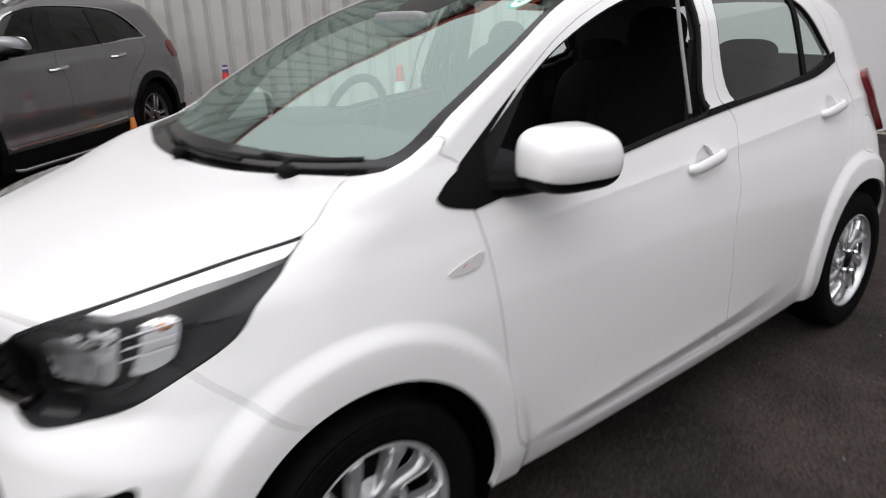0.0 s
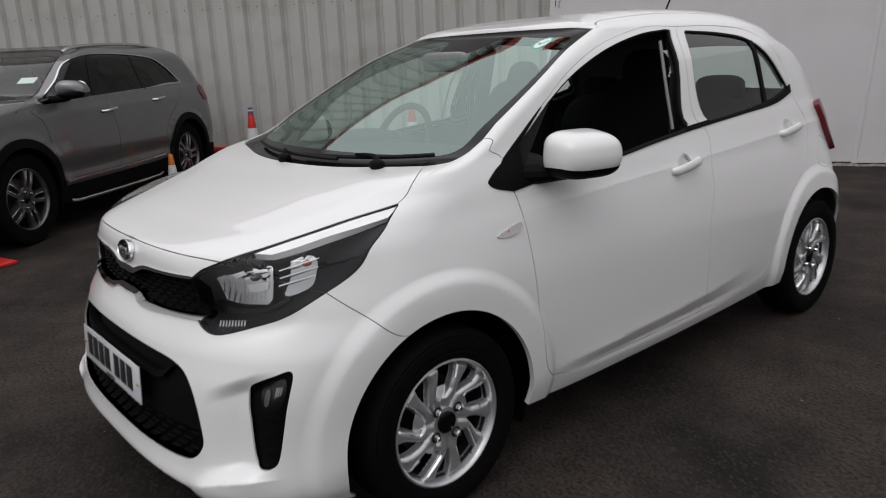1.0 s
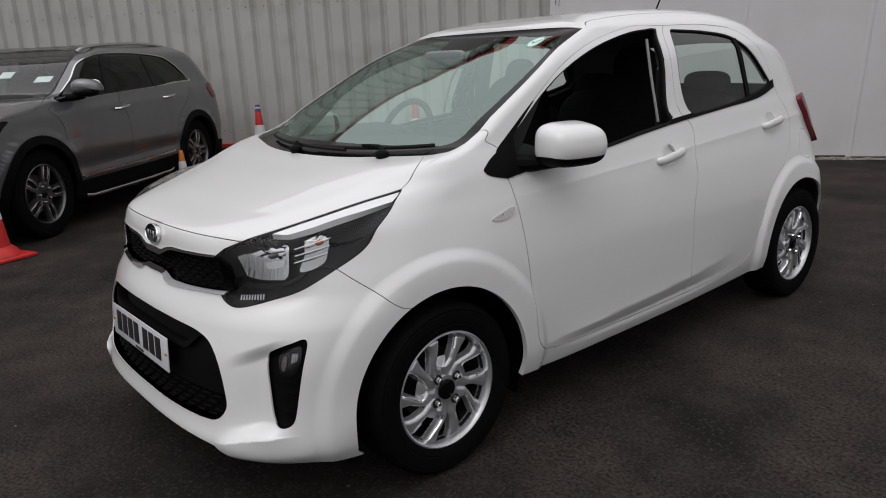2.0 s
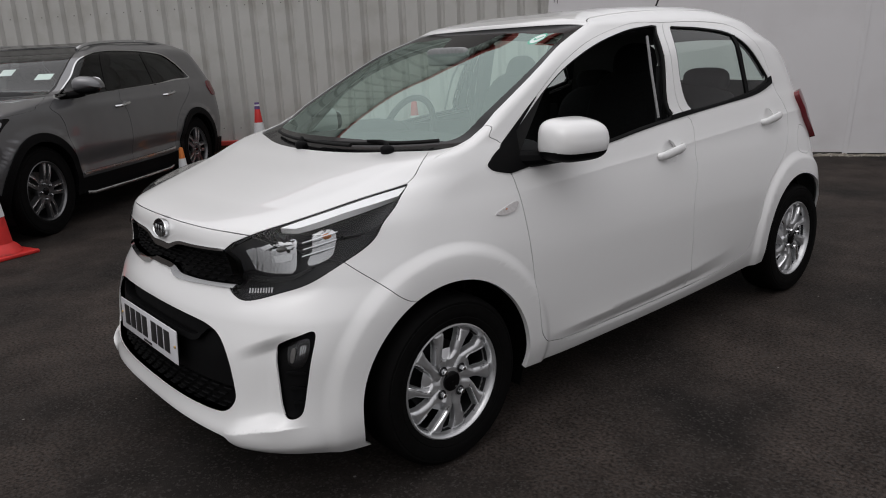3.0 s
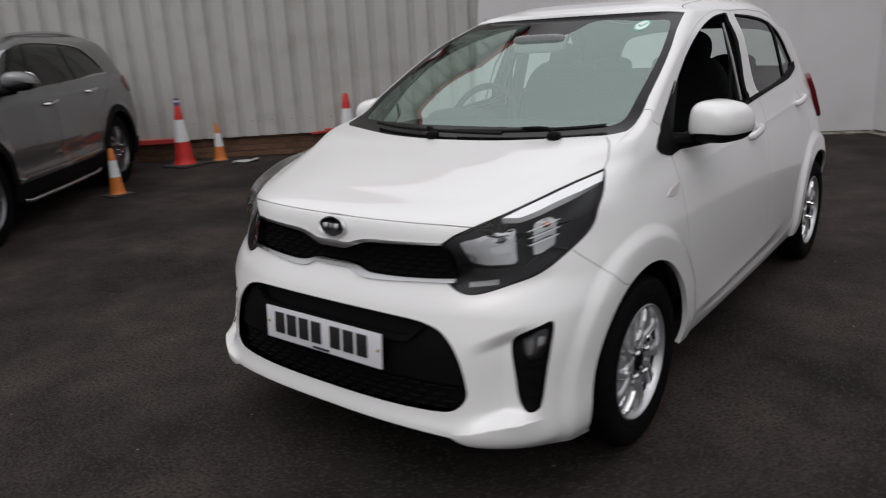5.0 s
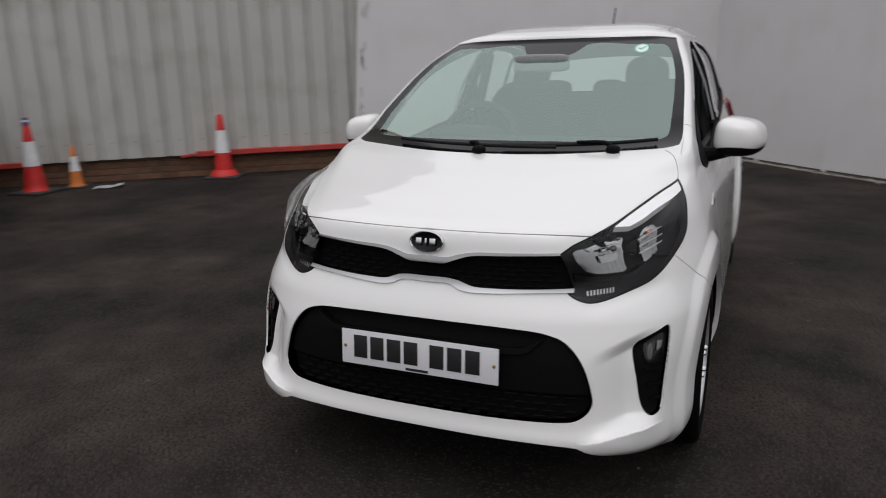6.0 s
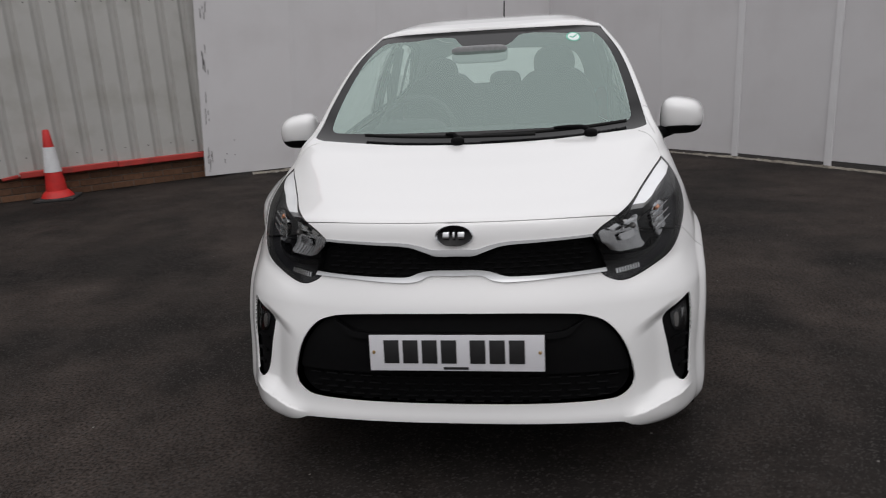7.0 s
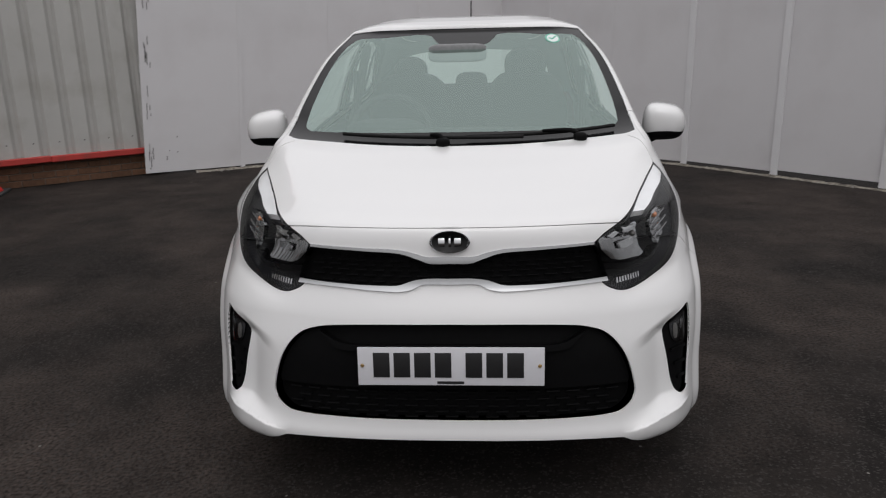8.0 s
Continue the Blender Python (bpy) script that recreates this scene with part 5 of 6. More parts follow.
    s.zone("tail_lamp", curve([(2.09, 9.75), (2.30, 9.70), (2.42, 8.9), (2.42, 7.0), (2.22, 6.45), (2.13, 7.5), (2.09, 8.8)], 6, True))
    for y, z in HANDLES:
        s.zone("cup", on_side(s, [(y + 0.050 * math.cos(a), z - 0.001 + 0.048 * math.sin(a)) for a in np.linspace(0, 2 * math.pi, 30, endpoint=False)]))
    # shut lines
    gap = 0.0032
    for q in (lamp_seam, bonnet_front, bonnet_side[:-1], door_front, door_foot + door_mid[1:], pillar_mid, frame_front[:-8], back_foot + back_rear[1:], frame_back):
        s.line("gap", q, 0.0022 if q is lamp_seam else gap)
    s.line("gap", curve([(0.765, 11.99), (0.83, 12.05), (0.96, 12.11), (1.15, 12.14), (1.4, 12.16), (2.0, 12.12), (2.4, 12.1)], 6), 0.0045)
    s.line("gap", pillar_foot, 0.003)
    s.line("gap", curve([(2.02, 7.7), (2.10, 7.0), (2.10, 6.2), (2.02, 5.6), (1.985, 5.8), (1.985, 6.8)], 6, True) + [(2.02, 7.7)], 0.003)
    # wheel openings
    for y, r in ((-0.005, 0.345), (2.39, 0.350)):
        s.zone("open", hoop(s, y, 0.285, r))
    for y in (0.0, 2.4):
        for r in (0.466, 0.456, 0.446, 0.436, 0.426):
            s.creases.append(hoop(s, y, 0.285, r)[1:-1])
    heights = np.linspace(0, 6, 241)
    v_at = lambda u, z: float(np.interp(z, s.raw(np.full(241, u), heights)[:, 2], heights))  # noqa: E731
    for d in (-0.036, -0.024, -0.014, -0.006, 0.0, 0.007, 0.015, 0.024, 0.034, 0.045):
        s.creases.append([(q, v_at(q, recess_foot(q) + d)) for q in np.linspace(0.34, 0.78, 40)])
    for d in (-0.045, -0.034, -0.022, -0.011, 0.0):
        s.creases.append([(q, v_at(q, recess_top(q) + d)) for q in np.linspace(0.37, 0.70, 36)])
    for d in (-0.012, 0.0, 0.014):
        s.creases.append(on_side(s, [(y, float(door_crease(y)) + d) for y in np.linspace(0.42, 1.98, 44)]))
    s.creases.append(on_side(s, [(y, 0.845 + 0.045 * (y - 0.3)) for y in np.linspace(0.40, 2.5, 50)]))
    s.cut()

    s.emit("shell", "body_shell", PAINT, car, 0)
    s.emit("bumper", "front_bumper", PAINT, car, 0, rim=0.006)
    s.emit("bonnet", "bonnet", PAINT, car, 0)
    s.emit("gap", "shut_line", SEAL, car, 0, off=-0.008, rim=0)
    s.emit("frit", "windscreen_border", GLOSS_BLACK, car, 0, off=-0.004, rim=0)
    screen = s.emit("screen", "windscreen", SCREEN_GLASS, car, 0, off=-0.004, rim=0, label="clear green-tinted windscreen glass")
    screen.visible_shadow = False
    s.emit("back_glass", "rear_window", GLASS, car, 0, off=-0.004, rim=0).visible_shadow = False
    grille = s.emit("grille", "grille", TRIM, car, 0, off=-0.03, rim=-0.027, label="black mesh upper grille")
    s.emit("grille_trim", "grille_trim", CHROME, car, 0, off=0.004, rim=0.01)
    tilted = lambda u, v: 0.006 - 0.016 * (v - np.interp(u, (0.035, 0.055, 0.076, 0.122, 0.221, 0.335), (4.95, 4.79, 4.73, 4.74, 4.82, 4.87))) / 0.17  # noqa: E731
    s.emit("chrome", "grille_moulding", CHROME, car, 0, off=tilted, rim=0.012, label="bright chrome strip under the grille")
    intake = s.emit("intake", "lower_intake", TRIM, car, 0, off=-0.04, rim=-0.037, label="black lower air intake")
    for side in (1, -1):
        s.emit("wing", "front_wing", PAINT, car, side, rim=0.018)
        door = s.emit("front_door", "front_door", PAINT, car, side)
        back = s.emit("rear_door", "rear_door", PAINT, car, side)
        s.emit("belt", "belt_moulding", TRIM, car, side, off=0.004, rim=0.01)
        s.emit("seal", "window_seal", SEAL, car, side, off=-0.003, rim=0.01)
        s.emit("mirror_base", "mirror_base", TRIM, car, side, off=0.004, rim=0.02)
        rail = [s.place(np.array([a]), np.array([b]), -0.016)[0] for a, b in ((1.290, 11.62), (1.394, 10.76), (1.474, 9.90))]
        part("window_channel", tube([(q[0] * side, q[1], q[2]) for q in rail], 0.006, 8), CHANNEL, door)
        if side == -1:
            s.emit("front_glass", "window_glass", GLASS, door, side, off=-0.012, rim=0).visible_shadow = False
        s.emit("rear_glass", "window_glass", GLASS, back, side, off=-0.010, rim=0).visible_shadow = False
        s.emit("bar", "window_bar", TRIM, back, side, off=-0.004, rim=0.008)
        lamp = s.emit("repeater", "side_repeater", REPEATER, car, side, off=0.004, rim=0.006, label="clear side repeater lamp")
        s.patch([(1.113, 6.70), (1.116, 6.69), (1.1165, 6.75), (1.1135, 6.76)], "bulb", AMBER, lamp, side, 0.0055, 0.001)
        s.emit("tail_lamp", "tail_lamp", RED_LENS, car, side, off=0.026, rim=0.045, label="red tail lamp")
        s.emit("lamp_seal", "lamp_seal", SEAL, car, side, off=-0.002, rim=0.022)
        build_headlamp(s, car, side, np.array(lamp_edge))
        build_fog(s, car, side)
        build_mirror(car, side)
        build_handle(s, car, door, side, *HANDLES[0])
        build_handle(s, car, back, side, *HANDLES[1])
    # inner linings
    s.emit("shell", "cabin_lining", LINING, car, 0, off=-0.022, rim=0, flip=True, label="grey roof and pillar lining")
    for side in (1, -1):
        for door in ("front_door", "rear_door"):
            s.emit(door, "door_lining", DASH, car, side, off=-0.03, rim=0, flip=True, label="dark inner door lining")
    build_grille_bars(s, grille, intake)
    build_plate(car)
    build_wipers(s, car)
    build_sticker(s, car)
    build_cabin(car)
    for side in (1, -1):
        for y in (0.0, 2.4):
            build_wheel(car, side, y)
            bm = turned([(0.36, 0.02), (0.36, 0.372), (0.745 if y < 1 else 0.66, 0.372)], 48, "x", centre=(0, y, 0.285))
            bmesh.ops.scale(bm, vec=(side, 1, 1), verts=bm.verts)
            bmesh.ops.delete(bm, geom=[v for v in bm.verts if v.co.z < 0.12], context="VERTS")
            part("arch_liner", bm, TRIM, car)
    # underside
    part("floor_pan", rounded(0, 1.15, 0.20, 1.30, 3.1, 0.05, 0.02), TRIM, car)
    part("aerial", tube([(0, 2.21, 1.45), (0, 2.25, 1.50), (0, 2.325, 1.61)], 0.0045, 8), TRIM, car)
    part("aerial_foot", egg((0, 2.21, 1.474), (0.04, 0.07, 0.03), 2.2, 16), TRIM, car)
    return car


HATCHBACK = build_hatchback(pose(0, 0, 0, 0, 0, 0))

# ---------------------------------------------------------------- grey large car


def build_big_car(m):
    car = thing("suv_car", m, "dark grey metallic large family car backed up to the clad wall", "car")
    s = Skin(BIG_CAR, BIG_ROOF, BIG_ARCHES, big_sculpt, tail=0.45, tail_n=2.8, middle=1.4, reach=1.4, roundness=7.0)
    at = lambda *spots: on_side(s, spots)  # noqa: E731
    rev = lambda q: list(q)[::-1]  # noqa: E731
    s.zone("shell", [(0, 0.0), (3, 0.0), (3, 10), (0, 10)])
    bonnet_edge = curve([(0, 4.0), (0.4, 3.96), (0.80, 3.88), (0.93, 3.95), (1.015, 4.15), (1.05, 4.40), (0.95, 5.26), (0.72, 6.2), (0.52, 6.9)], 6)
    s.zone("bonnet", bonnet_edge + curve([(0.52, 6.9), (0.3, 6.94), (0, 6.95)], 5)[1:])
    # screen
    s.zone("frit", curve([(0, 6.95), (0.3, 6.94), (0.50, 6.96)], 5) + curve([(0.49, 7.2), (0.485, 7.45), (0.51, 7.7), (0.515, 8.0), (0.47, 8.3), (0.43, 8.6), (0.41, 8.85)], 5) + [(0.3, 8.95), (0, 8.97)])
    s.zone("roof_panel", curve([(0.0, 9.02), (0.35, 9.02), (0.62, 8.98), (0.85, 9.2), (1.25, 9.42), (1.75, 9.5)], 5) + [(1.85, 10), (0, 10)])
    s.zone("screen", curve([(0, 7.08), (0.3, 7.07), (0.43, 7.11), (0.45, 7.4), (0.475, 7.7), (0.475, 8.0), (0.40, 8.22), (0.2, 8.32), (0, 8.34)], 5))
    # side windows in one sweep
    sweep = curve(at((0.42, 1.085), (0.64, 1.18), (0.80, 1.285), (0.92, 1.375), (1.08, 1.45)), 5) + curve(at((1.24, 1.48), (1.48, 1.495), (1.84, 1.495), (2.2, 1.48), (2.48, 1.445), (2.68, 1.345)), 5) + curve(at((2.88, 1.185), (2.84, 1.178), (2.4, 1.165), (1.76, 1.135), (1.24, 1.12), (0.92, 1.105), (0.6, 1.09)), 5)
    s.zone("sweep", sweep)
    for post, top, low, w in (("post_b", (1.385, 1.492), (1.27, 1.12), 0.055), ("post_c", (2.055, 1.470), (2.07, 1.14), 0.05)):
        s.line(post, curve(at(top, low), 8), w)
    s.line("bright", sweep + sweep[:1], 0.015)
    door = curve(at((0.33, 1.09), (0.36, 0.9), (0.40, 0.7), (0.43, 0.5), (0.50, 0.40)), 5)
    mid = curve(at((1.33, 1.145), (1.36, 0.9), (1.36, 0.6), (1.36, 0.40)), 5)
    back = curve(at((2.80, 1.20), (2.68, 1.0), (2.45, 0.86), (2.30, 0.70), (2.22, 0.45)), 5)
    for q in (door, mid, back, bonnet_edge):
        s.line("gap", q, 0.0045)
    sill = curve(at((0.30, 0.40), (0.8, 0.395), (1.4, 0.395), (2.1, 0.40), (2.4, 0.42)), 5)
    s.zone("cladding", sill + [(sill[-1][0], 0.0), (sill[0][0], 0.0)])
    s.zone("cladding", [(0, 0), (1.05, 0), (1.0, 0.9), (0.6, 0.85), (0, 0.8)])
    s.zone("cladding", [(1.85, 0), (3, 0), (3, 1.0), (1.9, 0.9)])
    for y in (0.0, 2.78):
        s.zone("cladding", hoop(s, y, 0.37, 0.475))
    s.line("strip", curve(at((0.50, 0.435), (1.2, 0.435), (1.9, 0.44), (2.2, 0.45)), 5), 0.020)
    s.zone("headlight", curve([(0.50, 3.80), (0.75, 3.78), (0.92, 3.88), (1.0, 3.82), (0.995, 3.5), (0.96, 3.1), (0.85, 2.9), (0.62, 2.95), (0.48, 3.3)], 5, True))
    s.zone("grille", curve([(0, 3.75), (0.2, 3.75), (0.42, 3.7), (0.45, 3.3), (0.38, 2.6), (0.2, 2.4), (0, 2.4)], 5))
    s.zone("tail_lamp", curve(at((3.25, 1.12), (3.29, 1.13)) + [(2.30, 5.0), (2.30, 4.0)] + at((3.29, 0.96), (3.26, 1.0)), 5, True))
    s.zone("back_glass", curve([(2.45, 7.0), (2.38, 7.6), (2.45, 8.3), (2.65, 8.5), (3, 8.55)], 5) + [(3, 6.9), (2.6, 6.9)])
    for y in (0.0, 2.78):
        s.zone("open", hoop(s, y, 0.37, 0.405))
    s.cut(120, 80)
    s.emit("shell", "body_shell", GREY_PAINT, car, 0)
    s.emit("bonnet", "bonnet", GREY_PAINT, car, 0)
    s.emit("frit", "windscreen_border", GLOSS_BLACK, car, 0, off=-0.003, rim=0)
    s.emit("roof_panel", "glass_roof", GLOSS_BLACK, car, 0, off=-0.001, rim=0.006, label="dark glass roof panel")
    s.emit("screen", "windscreen", GLASS, car, 0, off=-0.004, rim=0).visible_shadow = False
    s.emit("back_glass", "rear_window", DARK_GLASS, car, 0, off=-0.004, rim=0)
    s.emit("cladding", "lower_cladding", TRIM, car, 0, off=0.012, rim=0.03, label="unpainted black lower cladding")
    s.emit("gap", "shut_line", SEAL, car, 0, off=-0.008, rim=0)
    s.emit("grille", "grille", GLOSS_BLACK, car, 0, off=-0.02, rim=-0.008)
    for side in (1, -1):
        s.emit("sweep", "window_glass", DARK_GLASS, car, side, off=-0.006, rim=0)
        s.emit("post_b", "window_post", GLOSS_BLACK, car, side, off=-0.002, rim=0.004)
        s.emit("post_c", "window_post", GLOSS_BLACK, car, side, off=-0.002, rim=0.004)
        s.emit("bright", "window_trim", CHROME, car, side, off=0.004, rim=0.008, label="bright chrome window surround")
        s.emit("strip", "sill_strip", SATIN, car, side, off=0.016, rim=0.010)
        lamp = s.emit("headlight", "headlamp", GLOSS_BLACK, car, side, off=0.002, rim=0.01)
        s.patch(curve([(0.60, 3.62), (0.80, 3.64), (0.955, 3.66), (0.965, 3.45), (0.90, 3.15), (0.66, 3.15)], 4, True), "reflector", FACET, lamp, side, 0.006, 0.003)
        s.emit("tail_lamp", "tail_lamp", RED_LENS, car, side, off=0.008, rim=0.02, label="red tail lamp")
        for y, z in ((1.27, 0.985), (2.22, 1.035)):
            (u, v), = at((y, z))
            x = float(s.raw(u, v)[0])
            handle = tube([(side * (x + dx), y + dy, z + dy * 0.12) for dx, dy in ((0.006, -0.11), (0.040, -0.08), (0.046, 0.0), (0.040, 0.08), (0.006, 0.11))], 0.015, 10)
            part("door_handle", handle, CHROME, car, "chrome door handle")
        shell = egg((1.01 * side, 0.65, 1.20), (0.26, 0.17, 0.150), 2.6, 28)
        for q in shell.verts:
            far = max(0.0, (side * q.co.x - 0.93) / 0.20)
            q.co.z += 0.02 * far if q.co.z < 1.20 else -0.03 * far**2
            q.co.y += 0.03 * far
        mirror = part("door_mirror", shell, GREY_PAINT, car, "grey door mirror with a black foot")
        part("mirror_foot", tube([(0.86 * side, 0.56, 1.115), (0.93 * side, 0.62, 1.12), (0.97 * side, 0.65, 1.13)], 0.032, 10), TRIM, mirror)
        part("mirror_skirt", egg((0.995 * side, 0.655, 1.155), (0.22, 0.15, 0.075), 2.8, 24), TRIM, mirror)
        part("mirror_glass", egg((1.005 * side, 0.738, 1.20), (0.19, 0.012, 0.125), 2.8, 20), CHROME, mirror)
        rail = [(side * 0.60, 1.20, 1.512), (side * 0.605, 1.34, 1.557), (side * 0.615, 1.65, 1.583), (side * 0.62, 2.2, 1.597), (side * 0.615, 2.6, 1.585), (side * 0.60, 2.88, 1.557), (side * 0.595, 2.97, 1.525)]
        part("roof_rail", tube(curve3(rail), 0.017, 10), SATIN, car, "silver roof rail")
        part("side_step", tube([(side * 0.925, 0.52, 0.262), (side * 0.945, 0.60, 0.250), (side * 0.95, 1.3, 0.245), (side * 0.945, 2.0, 0.25), (side * 0.925, 2.10, 0.262)], 0.016, 10), SATIN, car, "satin metal side step")
        for y in (0.0, 2.78):
            wheel_meshes(car, pose(0.80 * side, y + (0.03 if y < 1 else 0.0), 0.366, 0, 0, 0 if side > 0 else 180), 0.372, 0.245, 0.235, 5, 5, (0.30, 0.155), (0.017, 0.016), "two-tone alloy wheel with five paired spokes", (ALLOY_GREY, ALLOY_DARK_SHADED, MACHINED_AND_HIGHLIGHT))
            bm = turned([(0.42, 0.02), (0.42, 0.44), (0.90, 0.44)], 40, "x", centre=(0, y, 0.37))
            bmesh.ops.scale(bm, vec=(side, 1, 1), verts=bm.verts)
            bmesh.ops.delete(bm, geom=[v for v in bm.verts if v.co.z < 0.16], context="VERTS")
            part("arch_liner", bm, TRIM, car)
    s.emit("shell", "cabin_lining", DASH, car, 0, off=-0.04, rim=0, flip=True)
    part("dashboard", egg((0, 0.72, 1.05), (1.5, 0.6, 0.24), 3.4, 28), DASH, car)
    for x in (0.38, -0.38):
        seat = part("front_seat", egg((x, 1.75, 1.02), (0.52, 0.18, 0.72), 3.0, 24, Matrix.Rotation(radians(-14), 3, "X")), CLOTH, car)
        part("headrest", egg((x, 1.86, 1.42), (0.27, 0.12, 0.19), 3.0, 20), CLOTH, seat)
    part("rear_seat", egg((0, 2.65, 0.98), (1.36, 0.20, 0.66), 3.6, 28, Matrix.Rotation(radians(-16), 3, "X")), CLOTH, car)
    part("windscreen_note", rounded(0.10, 0.86, 1.33, 0.13, 0.003, 0.10, 0.001, Matrix.Rotation(radians(-58), 4, "X")), PAPER, car, "white paper note inside the windscreen")
    part("windscreen_note", rounded(0.52, 0.78, 1.28, 0.16, 0.003, 0.09, 0.001, Matrix.Rotation(radians(-58), 4, "X")), STICKER_WHITE, car, "pale blue-white note inside the windscreen")
    part("floor_pan", rounded(0, 1.45, 0.30, 1.5, 4.0, 0.08, 0.02), TRIM, car)
    return car


def big_sculpt(u, v, p):
    y, z = p[..., 1], p[..., 2]
    side = soft((u - 1.12) / 0.15) * soft((2.0 - u) / 0.2)
    out = -0.018 * ridge(z - 0.52, 0.07) * side + 0.006 * ridge(z - 0.98 - 0.03 * y, 0.05) * soft((u - 0.9) / 0.3) * soft((2.3 - u) / 0.3)
    return out


BIG = build_big_car(pose(*BIG_AT, 0, 0, 0, BIG_TURN))

# ---------------------------------------------------------------- yard
ground = tagged(solid("ground", [(x, y, 0) for x in (-300, -60, -20, -8, 8, 20, 60, 300) for y in (-300, -60, -20, -8, 8, 20, 60, 300)], [(i * 8 + j, (i + 1) * 8 + j, (i + 1) * 8 + j + 1, i * 8 + j + 1) for i in range(7) for j in range(7)], ASPHALT, smooth=False), "dark worn asphalt yard surface", "ground", kind="structure")

# Clad wall: runs from the hoarding's edge; local x along the wall, local +y outwards to the yard.
WALL_AT, WALL_TURN, WALL_LONG, WALL_HIGH = (-3.91, 5.63), 219.0, 22.0, 5.6


def flashing_height(x):
    return 0.288 - min(0.05, 0.006 * max(0.0, x))


def build_clad_wall():
    m = pose(*WALL_AT, 0, 0, 0, WALL_TURN)
    wall = tagged(new("wall_clad"), "cream corrugated steel wall over a low brick plinth", "wall", kind="structure")
    wall.matrix_world = m
    step, prof = 0.25, ((0.0, 0.0), (0.150, 0.0), (0.178, 0.042), (0.212, 0.042))
    xs = [(k * step + a, d) for k in range(-2, int(WALL_LONG / step)) for a, d in prof]
    verts = [(x, -d, z) for x, d in xs for z in (flashing_height(x) - 0.005, WALL_HIGH)]
    faces = [(2 * k, 2 * k + 2, 2 * k + 3, 2 * k + 1) for k in range(len(xs) - 1)]
    solid("cladding_sheet", verts, faces, CLAD, wall, smooth=False)
    part("backing", rounded(WALL_LONG / 2 - 0.3, -0.26, WALL_HIGH / 2, WALL_LONG, 0.24, WALL_HIGH - 0.02, 0.0), MORTAR, wall)
    bm = bmesh.new()
    rnd = random.Random(4)
    x = -0.3
    while x < WALL_LONG - 1:
        long = rnd.uniform(0.9, 2.2)
        if 1.75 < x + long / 2 < 2.9:
            # here the flashing has come away, but for a bent end
            box(bm, x + 0.09, 0.0, flashing_height(x) - 0.012, 0.16, 0.03, 0.035, 0.006, Matrix.Rotation(0.12, 4, "Y"), 1)
            x += long
            continue
        box(bm, x + long / 2, 0.012 + rnd.uniform(-0.004, 0.004), flashing_height(x + long / 2) + rnd.uniform(-0.006, 0.006), long - 0.004, 0.06, 0.068, 0.008, Matrix.Rotation(math.atan2(flashing_height(x) - flashing_height(x + long), long) + rnd.uniform(-0.004, 0.004), 4, "Y"), 1)
        x += long
    part("red_flashing", bm, RED_TRIM, wall, "faded red painted flashing")
    part("red_fascia", rounded(WALL_LONG / 2 - 0.3, 0.03, WALL_HIGH + 0.05, WALL_LONG, 0.16, 0.12, 0.01), RED_TRIM, wall, "red roof-edge fascia")
    bm = bmesh.new()
    for k in range(-1, int(WALL_LONG / step) - 1):
        for z in (0.46, 2.05, 3.7):
            box(bm, k * step + 0.05, 0.003, z, 0.014, 0.008, 0.014, 0.003, None, 1)
    tagged(part("cladding_screw", bm, STEEL_DARK, wall), kind="stuff")
    # plinth of bricks
    part("mortar_bed", rounded(WALL_LONG / 2 - 0.3, -0.105, 0.17, WALL_LONG, 0.05, 0.36, 0.0), MORTAR, wall)
    base = rounded(0, 0, 0, 0.215, 0.05, 0.065, 0.004, None, 1)
    first = None
    for course in range(5):
        for k in range(32):
            x = -0.25 + k * 0.225 + (0.1125 if course % 2 else 0)
            spot = pose(x, -0.095 + rnd.uniform(-0.003, 0.003), 0.0345 + course * 0.075, 0, 0, rnd.uniform(-0.6, 0.6))
            if first is None:
                first = part("brick", base, BRICK, wall, m=spot)
            else:
                ob = new("brick", first.data)
                ob.parent, ob.matrix_basis = wall, spot
    return wall


